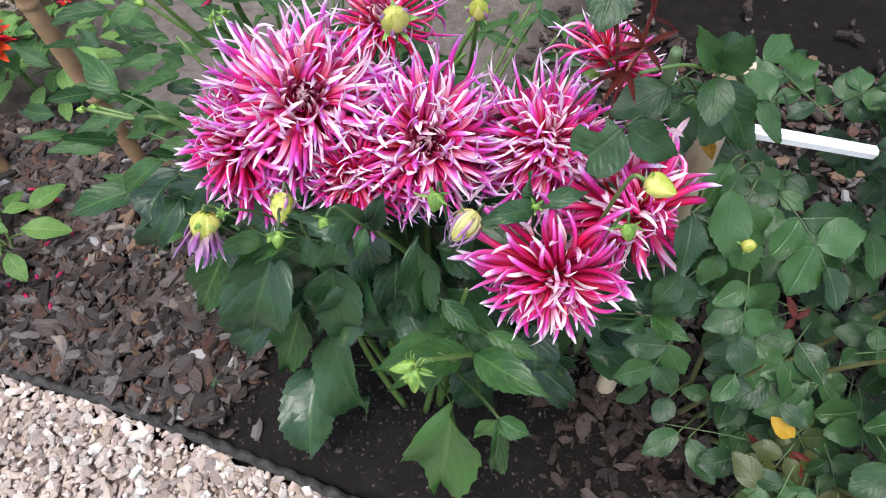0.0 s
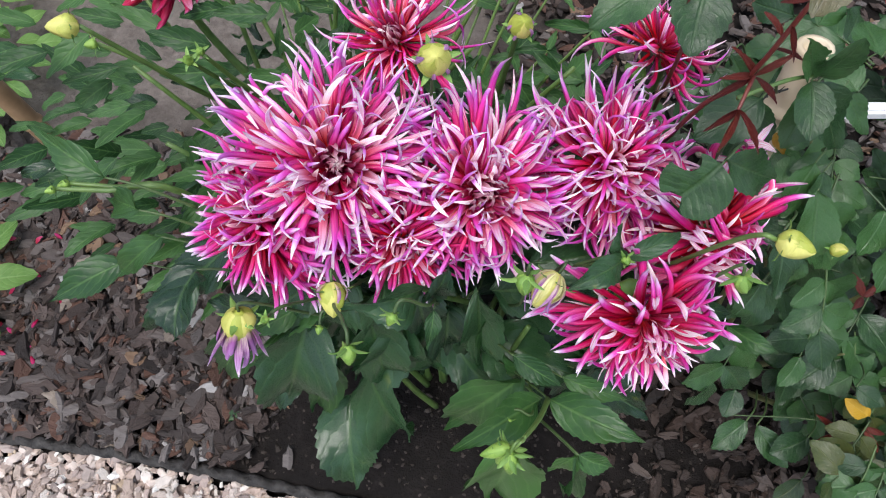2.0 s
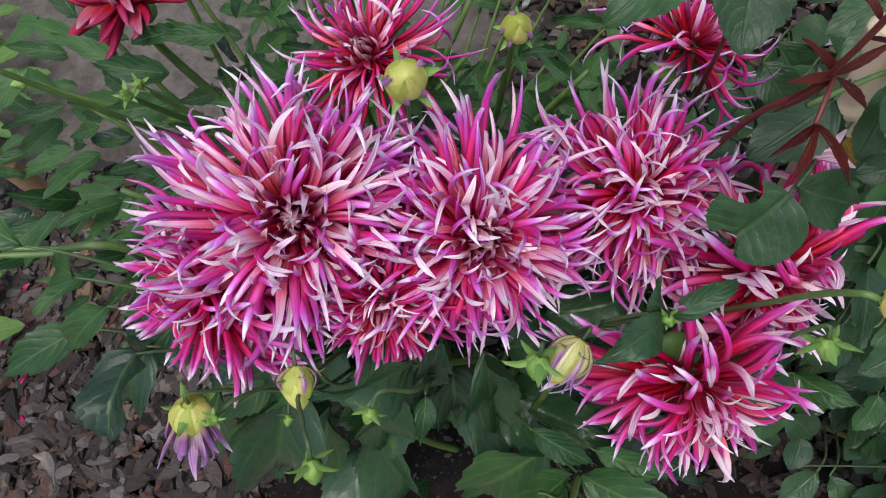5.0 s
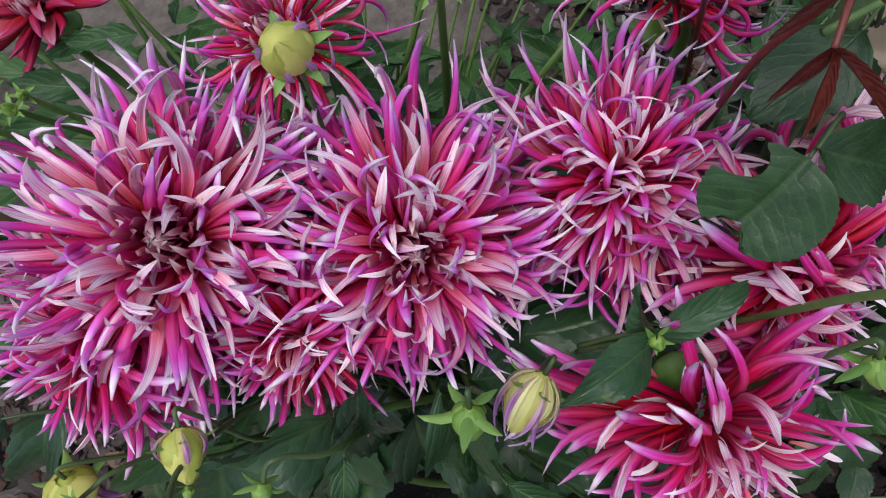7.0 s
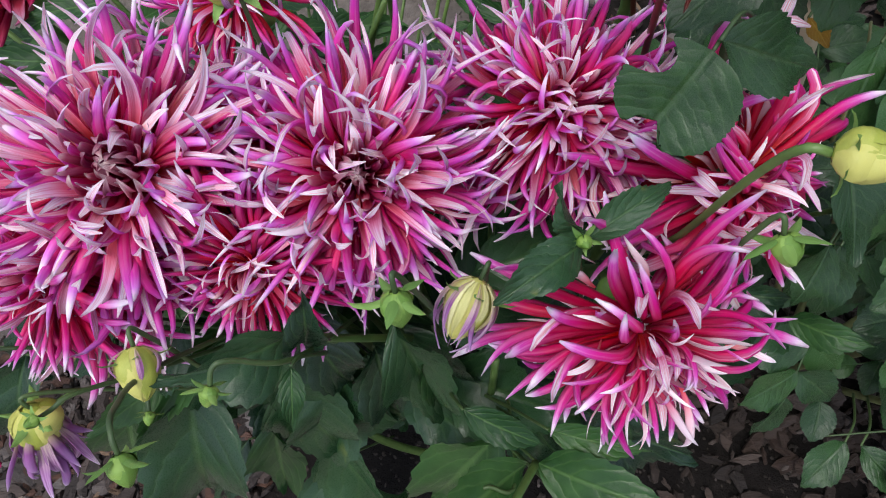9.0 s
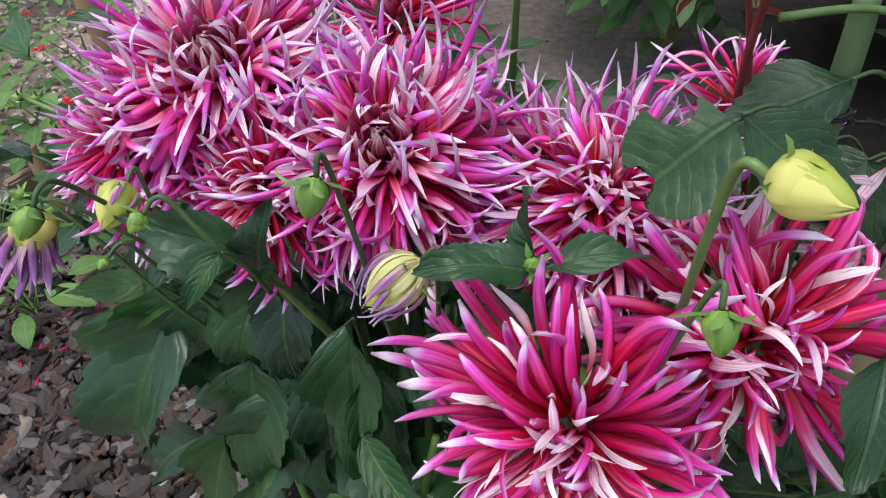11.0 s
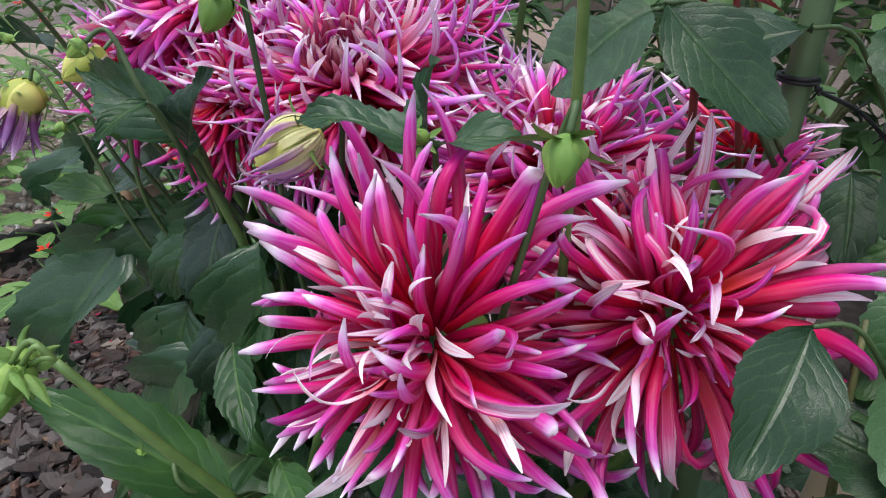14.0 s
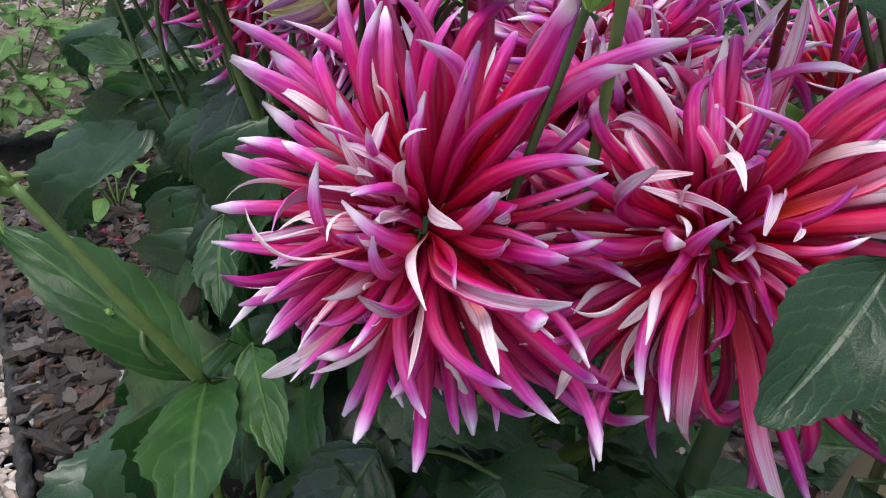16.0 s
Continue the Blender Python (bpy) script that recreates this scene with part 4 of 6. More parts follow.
for c, src, axis, ln, kind, label in (
    ((0.029, 0.525, 0.538), (0.09, 0.58, 0.35), (-0.7, -0.3, 0.2), 0.026, "yellow", "round yellow dahlia bud"),
    ((0.313, 0.555, 0.545), (0.29, 0.58, 0.35), (0.1, -0.35, 0.7), 0.026, "half", "striped cream and purple dahlia bud"),
    ((0.205, 0.585, 0.558), (0.21, 0.60, 0.35), (0.0, -0.2, 0.9), 0.020, "yellow", "round yellow dahlia bud"),
    ((0.052, 0.694, 0.450), (0.1, 0.66, 0.3), (0.2, -0.2, 0.8), 0.022, "yellow", "round yellow dahlia bud"),
    ((0.00, 0.56, 0.475), (0.08, 0.60, 0.35), (-0.4, -0.4, 0.3), 0.013, "green", "small green dahlia bud"),
    ((0.085, 0.545, 0.490), (0.11, 0.58, 0.38), (0.1, -0.3, 0.8), 0.012, "green", "small green dahlia bud"),
    ((0.095, 0.550, 0.494), (0.11, 0.58, 0.38), (0.5, -0.3, 0.6), 0.010, "green", "small green dahlia bud"),
    ((0.005, 0.455, 0.452), (0.08, 0.47, 0.43), (-0.7, -0.4, 0.1), 0.012, "green", "small green dahlia bud"),
    ((0.000, 0.448, 0.456), (0.08, 0.47, 0.43), (-0.7, -0.6, 0.3), 0.010, "green", "small green dahlia bud"),
):
    c, src, axis = Vector(c), Vector(src), Vector(axis).normalized()
    ln *= 0.75
    bud(back_dahlia, B.at(c), axis, ln, kind, int(c.x * 999) + 5, label)
    b0 = c - axis * ln * 0.5
    stalk(back_dahlia, [B.at(src + Vector((0.02, 0.03, -0.2))), B.at(src), B.at(src.lerp(b0, 0.6)), B.at(b0)], 0.003, 0.0016)

# a shoot with a pair of leaves beside the blooms
stalk(dahlia, [D.at((0.30, 0.43, 0.38)), D.at((0.281, 0.412, 0.445)), D.at((0.273, 0.405, 0.476))], 0.0022, 0.0018)

# bushy growth of the dahlia behind
r = random.Random(77)
for k in range(64):
    x, y, z = r.uniform(-0.02, 0.40), r.uniform(0.66, 0.90), r.uniform(0.10, 0.36)
    foot, node = B.at((0.14 + (x - 0.14) * 0.4, 0.68, 0.0)), B.at((x, y, z))
    stalk(back_dahlia, [foot, foot.lerp(node, 0.6) + Vector((0, 0, 0.03)), node], 0.0026, 0.0014)
    for j in range(3):
        a = k * 1.7 + j * 2.1 + r.uniform(-0.4, 0.4)
        d = Vector((math.cos(a), math.sin(a), r.uniform(-0.35, 0.35)))
        ln = r.uniform(0.030, 0.056)
        leaf_at(back_dahlia, node, node + d * ln, ln * r.uniform(0.26, 0.38), BACK_LEAVES, (r.uniform(-0.4, 0.4), -0.5, 0.9))
# single leaves of the front dahlia: base, tip, width, young or not, up
for base, tip, width, young, up in (
    ((0.176, 0.383, 0.130), (0.192, 0.290, 0.080), 0.076, 0, (0, -0.5, 1)),
    ((0.208, 0.395, 0.245), (0.239, 0.353, 0.111), 0.062, 0, (0.1, -0.8, 0.6)),
    ((0.182, 0.400, 0.394), (0.153, 0.352, 0.296), 0.064, 0, (0.3, -0.6, 0.7)),
    ((0.225, 0.410, 0.368), (0.229, 0.385, 0.273), 0.056, 0, (0.2, -0.7, 0.7)),
    ((0.128, 0.400, 0.366), (0.090, 0.370, 0.270), 0.040, 1, (0.1, -0.7, 0.7)),
    ((0.151, 0.390, 0.251), (0.104, 0.360, 0.190), 0.042, 0, (-0.2, -0.6, 0.8)),
    ((0.181, 0.400, 0.278), (0.150, 0.365, 0.150), 0.044, 1, (0.1, -0.8, 0.6)),
    ((0.254, 0.420, 0.349), (0.210, 0.392, 0.250), 0.056, 0, (0.3, -0.7, 0.7)),
    ((0.244, 0.420, 0.330), (0.283, 0.402, 0.270), 0.052, 0, (0.1, -0.8, 0.6)),
    ((0.346, 0.380, 0.372), (0.288, 0.355, 0.262), 0.052, 1, (-0.1, -0.7, 0.7)),
    ((0.361, 0.366, 0.372), (0.302, 0.319, 0.417), 0.031, 1, (0.1, -0.3, 1)),
    ((0.367, 0.366, 0.376), (0.432, 0.341, 0.392), 0.033, 1, (0.0, -0.4, 1)),
    ((0.352, 0.352, 0.255), (0.355, 0.311, 0.056), 0.078, 1, (0, -0.8, 0.6)),
    ((0.398, 0.335, 0.326), (0.383, 0.324, 0.284), 0.020, 1, (0.1, -0.7, 0.6)),
    ((0.399, 0.335, 0.327), (0.427, 0.329, 0.318), 0.024, 1, (0.1, -0.6, 0.6)),
    ((0.398, 0.335, 0.324), (0.405, 0.315, 0.215), 0.020, 1, (0.3, -0.7, 0.6)),
    ((0.373, 0.380, 0.392), (0.421, 0.370, 0.386), 0.018, 1, (0, -0.5, 1)),
    ((0.335, 0.385, 0.418), (0.372, 0.370, 0.402), 0.018, 1, (0, -0.5, 1)),
    ((0.357, 0.390, 0.352), (0.325, 0.396, 0.385), 0.020, 1, (-0.3, -0.8, 0.5)),
    ((0.306, 0.420, 0.440), (0.311, 0.398, 0.350), 0.036, 0, (0.2, -0.7, 0.7)),
    ((0.389, 0.400, 0.339), (0.455, 0.382, 0.312), 0.042, 0, (0, -0.7, 0.8)),
    ((0.424, 0.420, 0.256), (0.459, 0.400, 0.200), 0.040, 0, (0.2, -0.7, 0.7)),
    ((0.407, 0.410, 0.360), (0.420, 0.380, 0.318), 0.040, 0, (0.2, -0.7, 0.6)),
    ((0.495, 0.440, 0.361), (0.466, 0.420, 0.370), 0.014, 0, (0, -0.6, 0.8)),
    ((0.497, 0.440, 0.373), (0.529, 0.420, 0.385), 0.020, 1, (0, -0.7, 0.7)),
    ((0.445, 0.430, 0.376), (0.459, 0.410, 0.343), 0.014, 0, (0.3, -0.7, 0.6)),
    ((0.398, 0.460, 0.249), (0.409, 0.440, 0.180), 0.046, 0, (0.1, -0.8, 0.6)),
    ((0.461, 0.460, 0.369), (0.500, 0.450, 0.372), 0.022, 0, (0, -0.7, 0.7)),
    ((0.496, 0.480, 0.369), (0.539, 0.470, 0.372), 0.028, 0, (0, -0.7, 0.7)),
    ((0.181, 0.430, 0.383), (0.196, 0.418, 0.330), 0.030, 1, (0.2, -0.7, 0.7)),
    ((0.313, 0.410, 0.411), (0.313, 0.400, 0.350), 0.018, 1, (0.5, -0.5, 0.5)),
    ((0.121, 0.450, 0.202), (0.170, 0.430, 0.200), 0.040, 1, (0, -0.6, 0.8)),
    ((0.215, 0.425, 0.420), (0.180, 0.400, 0.360), 0.040, 0, (0.4, -0.6, 0.6)),
    ((0.240, 0.425, 0.430), (0.225, 0.402, 0.372), 0.034, 0, (0.5, -0.6, 0.5)),
    ((0.260, 0.425, 0.440), (0.270, 0.405, 0.385), 0.036, 0, (0.3, -0.7, 0.5)),
    ((0.200, 0.420, 0.440), (0.160, 0.400, 0.405), 0.034, 0, (0.3, -0.5, 0.8)),
    ((0.285, 0.420, 0.400), (0.280, 0.400, 0.335), 0.040, 0, (0.4, -0.7, 0.5)),
    ((0.225, 0.425, 0.340), (0.195, 0.405, 0.270), 0.050, 0, (0.4, -0.7, 0.5)),
    ((0.274, 0.405, 0.478), (0.229, 0.382, 0.498), 0.027, 0, (0.3, -0.8, 0.6)),
    ((0.264, 0.404, 0.470), (0.254, 0.376, 0.478), 0.012, 1, (0.2, -0.3, 0.9)),
    ((0.283, 0.387, 0.497), (0.281, 0.366, 0.484), 0.010, 1, (0.4, -0.4, 0.8)),
    ((0.277, 0.402, 0.472), (0.290, 0.410, 0.507), 0.020, 0, (0.3, -0.8, 0.3)),
    ((0.183, 0.399, 0.418), (0.146, 0.370, 0.420), 0.019, 1, (0.4, -0.5, 0.7)),
    ((0.208, 0.435, 0.413), (0.143, 0.366, 0.378), 0.021, 1, (0.4, -0.4, 0.8)),
    ((0.388, 0.429, 0.502), (0.357, 0.405, 0.507), 0.017, 0, (-0.1, -0.5, 1)),
    ((0.391, 0.431, 0.503), (0.420, 0.450, 0.506), 0.013, 0, (-0.3, -0.5, 0.8)),
    ((0.389, 0.431, 0.505), (0.381, 0.440, 0.527), 0.009, 0, (-0.6, -0.8, 0.2)),
    ((0.135, 0.395, 0.487), (0.131, 0.351, 0.482), 0.036, 0, (-0.3, -0.3, 1)),
    ((0.066, 0.443, 0.500), (0.012, 0.466, 0.510), 0.020, 1, (-0.2, -0.5, 0.9)),
    ((0.020, 0.430, 0.372), (-0.042, 0.394, 0.356), 0.032, 1, (0, -0.4, 1)),
    ((0.07, 0.44, 0.46), (0.02, 0.465, 0.42), 0.024, 1, (-0.2, -0.4, 1)),
    ((0.08, 0.43, 0.44), (0.03, 0.41, 0.395), 0.024, 1, (-0.2, -0.6, 1)),
    ((0.100, 0.412, 0.42), (0.064, 0.385, 0.36), 0.034, 0, (0.3, -0.4, 0.9)),
    ((0.130, 0.430, 0.440), (0.080, 0.405, 0.385), 0.036, 0, (-0.3, -0.6, 0.8)),
):
    leaf_at(dahlia, D.at(base), D.at(tip), width, YOUNG_LEAVES if young else DAHLIA_LEAVES, up)
    b = Vector(base)
    inner = b.lerp(Vector((0.28, 0.45, max(0.05, b.z - 0.16))), 0.45 if b.z < 0.45 else 0.22)
    stalk(dahlia, [D.at(inner), D.at(inner.lerp(b, 0.6) + Vector((0, 0, 0.006))), D.at(b)], 0.0012, 0.0007, STEM_DARK, "leaf_stalk")

# the rest of the foliage under and behind the blooms
r = random.Random(21)
made = 0
while made < 100:
    x, y, z = r.uniform(0.06, 0.50), r.uniform(0.42, 0.58), r.uniform(0.10, 0.44)
    if ((x - 0.28) / 0.23) ** 2 + ((y - 0.47) / 0.11) ** 2 + ((z - 0.32) / 0.24) ** 2 > 1 or (x > 0.38 and z > 0.33):
        continue
    made += 1
    out = Vector((x - 0.28, (y - 0.46) * 1.2 + 0.04, 0)).normalized() + Vector((r.uniform(-0.5, 0.5), r.uniform(-0.3, 0.5), r.uniform(-1.0, 0.1)))
    ln = r.uniform(0.06, 0.10)
    b = Vector((x, y, z))
    leaf_at(dahlia, D.at(b), D.at(b + out.normalized() * ln), ln * r.uniform(0.48, 0.72), DAHLIA_LEAVES if r.random() < 0.8 else YOUNG_LEAVES, (r.uniform(-0.4, 0.4), -0.5, 0.9))
# the hanging front row
for k in range(16):
    x = 0.17 + 0.26 * (k * 0.618 % 1.0)
    b = Vector((x, r.uniform(0.425, 0.45), r.uniform(0.27, 0.40) - (0.09 if x > 0.34 else 0)))
    out = Vector((r.uniform(-0.45, 0.45) + (x - 0.27), r.uniform(-0.5, -0.1), -1.0)).normalized()
    ln = r.uniform(0.065, 0.10)
    leaf_at(dahlia, D.at(b), D.at(b + out * ln), ln * r.uniform(0.55, 0.75), DAHLIA_LEAVES if r.random() < 0.8 else YOUNG_LEAVES, (r.uniform(-0.35, 0.35), -0.9, 0.5))
for k in range(6):
    a = k * 1.05
    stalk(dahlia, [D.at((0.28 + 0.03 * math.cos(a), 0.43 + 0.03 * math.sin(a), -0.01)), D.at((0.28 + 0.08 * math.cos(a), 0.44 + 0.05 * math.sin(a), 0.2)), D.at((0.28 + 0.13 * math.cos(a), 0.46 + 0.05 * math.sin(a), 0.38))], 0.0045, 0.002)
made = 0
while made < 340:
    x, y, z = r.uniform(-0.24, 0.46), r.uniform(0.47, 0.80), r.uniform(0.06, 0.50)
    if ((x - 0.10) / 0.33) ** 2 + ((y - 0.61) / 0.17) ** 2 + ((z - 0.25) / 0.25) ** 2 > 1:
        continue
    made += 1
    out = Vector((x - 0.14, (y - 0.60), 0)).normalized() + Vector((r.uniform(-0.7, 0.7), r.uniform(-0.9, 0.4), r.uniform(-0.5, 0.5)))
    ln = r.uniform(0.030, 0.056)
    b = Vector((x, y, z))
    leaf_at(back_dahlia, B.at(b), B.at(b + out.normalized() * ln), ln * r.uniform(0.28, 0.44), BACK_LEAVES if r.random() < 0.94 else DAHLIA_LEAVES, (r.uniform(-0.5, 0.5), -0.5, 0.9))
for k in range(12):
    a = k * 0.55 + 0.2
    x0, y0 = 0.13 + 0.07 * math.cos(a * 1.7), 0.61 + 0.05 * math.sin(a * 1.3)
    stalk(back_dahlia, [B.at((x0, y0, -0.01)), B.at((x0 + 0.05 * math.cos(a), y0 + 0.03 * math.sin(a), 0.18)), B.at((x0 + 0.17 * math.cos(a), y0 + 0.10 * math.sin(a), 0.40))], 0.005, 0.002)

# ---- rose bush ----
rose = thing("rose_bush", "low glossy-leaved rose bush with a few yellowing leaves and red shoots", "rose bush", pose(0.64, 0.50, 0))
R = Local(rose)


def rose_leaf(base, way, size, r, meshes=ROSE_LEAVES, leaflets=5, up=(0, -0.35, 1), stem=STEM_DARK):
    """One compound leaf: a thin stalk with leaflets in pairs and one at its end."""
    base, way = Vector(base), Vector(way).normalized()
    sag = Vector((0, 0, -0.25))
    tip = base + (way + sag * 0.5).normalized() * size * 1.7
    mid = (base + tip) / 2 + Vector((0, 0, size * 0.12))
    st = stalk(rose, [R.at(base), R.at(mid), R.at(tip)], 0.0009, 0.0006, stem, "leaf")
    side = Vector(up).cross(way).normalized()
    d = (tip - mid).normalized()
    spots = [(tip, d)] + [(base.lerp(tip, f) + Vector((0, 0, size * 0.1 * (1 - abs(f - 0.5)))), d * 0.45 + side * s) for f, s in ((0.72, 1), (0.72, -1), (0.38, 1), (0.38, -1))][: leaflets - 1]
    for o, w in spots:
        w = (w + Vector((r.uniform(-0.25, 0.25), r.uniform(-0.25, 0.25), r.uniform(-0.45, 0.1)))).normalized()
        s = size * r.uniform(0.8, 1.15)
        me = meshes[r.randrange(len(meshes))]
        m = frame_of(w, Vector(up) + Vector((r.uniform(-0.5, 0.5), r.uniform(-0.5, 0.5), 0)), R.at(o))
        part("leaflet", me, st, m @ Matrix.Diagonal((s, s, s, 1)))
    return st


r = random.Random(33)
ROSE_CANES = [((0.62, 0.50), (0.61, 0.46, 0.24), (0.60, 0.44, 0.34)), ((0.64, 0.50), (0.68, 0.48, 0.28), (0.70, 0.44, 0.44)), ((0.66, 0.53), (0.76, 0.58, 0.30), (0.84, 0.62, 0.47)),
              ((0.63, 0.54), (0.60, 0.58, 0.24), (0.57, 0.62, 0.38)), ((0.60, 0.52), (0.53, 0.51, 0.30), (0.50, 0.50, 0.47)), ((0.66, 0.48), (0.70, 0.40, 0.20), (0.74, 0.36, 0.30))]
for (x, y), mid, top in ROSE_CANES:
    stalk(rose, [R.at((x, y, -0.01)), R.at(mid), R.at(top)], 0.0042, 0.0008, STEM_BROWN, "branch")
made = 0
while made < 110:
    x, y, z = r.uniform(0.46, 0.95), r.uniform(0.36, 0.80), r.uniform(0.12, 0.53)
    if ((x - 0.68) / 0.24) ** 2 + ((y - 0.56) / 0.20) ** 2 + ((z - 0.30) / 0.24) ** 2 > 1 or (x < 0.57 and y < 0.55 and z > 0.36) or (y < 0.50 and x < 0.69 - 0.4 * z) or (z < 0.24 and x < 0.62) or (z > 0.34 and x < 0.70 and y < 0.62):
        continue
    made += 1
    way = (x - 0.66 + r.uniform(-0.12, 0.12), y - 0.55 + r.uniform(-0.15, 0.1), r.uniform(-0.08, 0.06))
    rose_leaf((x, y, z), way, r.uniform(0.028, 0.042), r, ROSE_OLD if z < 0.30 and y < 0.45 and x > 0.6 and r.random() < 0.5 else ROSE_LEAVES)
# large leaves close over the blooms
for base, way, size, meshes, up in (((0.54, 0.53, 0.46), (-0.10, -0.5, -0.35), 0.036, ROSE_LEAVES, (0.3, -0.6, 0.8)), ((0.56, 0.50, 0.40), (0.1, -0.5, -0.3), 0.038, ROSE_LEAVES, (0.3, -0.6, 0.8)),
                                    ((0.56, 0.53, 0.45), (0.4, -0.4, -0.1), 0.038, ROSE_LEAVES, (0.2, -0.6, 0.8)), ((0.53, 0.46, 0.33), (-0.2, -0.6, -0.4), 0.036, ROSE_LEAVES, (0.3, -0.6, 0.8))):
    rose_leaf(base, way, size, r, meshes, 5, up)
for base, tip, width, up, meshes in (
    ((0.429, 0.474, 0.545), (0.408, 0.455, 0.525), 0.040, (-0.1, -0.55, 0.8), BITTEN_LEAF),
    ((0.431, 0.476, 0.547), (0.467, 0.482, 0.517), 0.029, (0.3, -0.5, 0.8), ROSE_LEAVES),
    ((0.493, 0.474, 0.476), (0.499, 0.438, 0.449), 0.027, (0.5, -0.7, 0.5), ROSE_LEAVES),
    ((0.520, 0.510, 0.468), (0.530, 0.475, 0.428), 0.034, (0.2, -0.8, 0.6), ROSE_LEAVES),
    ((0.454, 0.524, 0.540), (0.424, 0.500, 0.522), 0.030, (-0.3, -0.5, 0.8), ROSE_LEAVES),
    ((0.470, 0.560, 0.490), (0.486, 0.536, 0.466), 0.024, (0.1, -0.7, 0.7), ROSE_LEAVES),
    ((0.455, 0.600, 0.470), (0.476, 0.577, 0.450), 0.026, (0.1, -0.7, 0.7), ROSE_LEAVES),
    ((0.490, 0.610, 0.455), (0.466, 0.590, 0.430), 0.028, (0.1, -0.7, 0.7), ROSE_LEAVES),
    ((0.478, 0.640, 0.440), (0.505, 0.620, 0.410), 0.030, (0.1, -0.7, 0.7), ROSE_LEAVES),
    ((0.649, 0.406, 0.281), (0.627, 0.416, 0.286), 0.017, (-0.1, -0.4, 1), ROSE_YELLOW),
    ((0.500, 0.560, 0.457), (0.508, 0.546, 0.452), 0.010, (0, -0.6, 1), ROSE_YELLOW),
    ((0.481, 0.539, 0.545), (0.455, 0.522, 0.590), 0.017, (0.4, -0.8, 0.4), ROSE_LEAVES),
    ((0.483, 0.540, 0.545), (0.490, 0.536, 0.581), 0.024, (0.1, -0.9, 0.3), ROSE_LEAVES),
    ((0.481, 0.537, 0.543), (0.487, 0.506, 0.529), 0.024, (0, -0.4, 1), ROSE_LEAVES),
    ((0.485, 0.537, 0.542), (0.521, 0.528, 0.487), 0.034, (0.4, -0.5, 0.8), ROSE_LEAVES),
    ((0.498, 0.556, 0.512), (0.494, 0.530, 0.482), 0.026, (0.1, -0.8, 0.7), ROSE_LEAVES),
    ((0.514, 0.524, 0.480), (0.503, 0.500, 0.446), 0.028, (0.2, -0.8, 0.6), ROSE_LEAVES),
    ((0.521, 0.520, 0.476), (0.519, 0.500, 0.456), 0.020, (0.3, -0.7, 0.7), ROSE_LEAVES),
    ((0.505, 0.462, 0.416), (0.492, 0.440, 0.390), 0.024, (0.3, -0.7, 0.7), ROSE_LEAVES),
    ((0.513, 0.464, 0.408), (0.510, 0.440, 0.375), 0.026, (0.3, -0.7, 0.7), ROSE_LEAVES),
    ((0.520, 0.475, 0.385), (0.505, 0.455, 0.345), 0.030, (0.3, -0.7, 0.7), ROSE_LEAVES),
    ((0.525, 0.505, 0.445), (0.550, 0.490, 0.382), 0.040, (0.3, -0.8, 0.6), ROSE_LEAVES),
    ((0.560, 0.511, 0.390), (0.563, 0.490, 0.330), 0.042, (0.3, -0.8, 0.6), ROSE_LEAVES),
    ((0.510, 0.480, 0.420), (0.540, 0.500, 0.375), 0.026, (0.3, -0.8, 0.6), ROSE_LEAVES),
    ((0.519, 0.562, 0.510), (0.543, 0.545, 0.484), 0.017, (0, -0.5, 1), ROSE_LEAVES),
    ((0.527, 0.559, 0.510), (0.508, 0.586, 0.510), 0.026, (0, -0.5, 1), ROSE_LEAVES),
    ((0.551, 0.597, 0.500), (0.546, 0.634, 0.490), 0.028, (0, -0.3, 1), ROSE_LEAVES),
    ((0.383, 0.547, 0.600), (0.346, 0.525, 0.585), 0.028, (0, -0.4, 1), ROSE_LEAVES),
    ((0.404, 0.548, 0.600), (0.397, 0.515, 0.580), 0.034, (0, -0.4, 1), ROSE_LEAVES),
    ((0.416, 0.472, 0.697), (0.403, 0.441, 0.690), 0.022, (0.1, -0.1, 1), ROSE_BRONZE),
    ((0.431, 0.478, 0.688), (0.441, 0.451, 0.668), 0.017, (0.1, -0.2, 1), ROSE_RED),
    ((0.630, 0.425, 0.300), (0.652, 0.411, 0.295), 0.020, (0.1, -0.4, 1), ROSE_LEAVES),
    ((0.616, 0.387, 0.243), (0.584, 0.367, 0.238), 0.028, (0, -0.4, 1), ROSE_LEAVES),
    ((0.563, 0.395, 0.240), (0.532, 0.369, 0.232), 0.027, (0, -0.4, 1), ROSE_LEAVES),
    ((0.573, 0.393, 0.238), (0.602, 0.359, 0.223), 0.025, (0, -0.4, 1), ROSE_LEAVES),
    ((0.545, 0.418, 0.261), (0.540, 0.393, 0.252), 0.022, (0, -0.4, 1), ROSE_LEAVES),
    ((0.667, 0.359, 0.222), (0.641, 0.338, 0.216), 0.026, (0, -0.4, 1), ROSE_OLD),
    ((0.618, 0.352, 0.222), (0.600, 0.330, 0.206), 0.022, (0, -0.4, 1), ROSE_OLD),
):
    b = Vector(base)
    leaf_at(rose, R.at(b), R.at(tip), width, meshes, up)
    stalk(rose, [R.at(b + Vector((0.03, 0.04, -0.045))), R.at(b + Vector((0.010, 0.014, -0.004))), R.at(b)], 0.0010, 0.0007, STEM_DARK, "leaf_stalk")
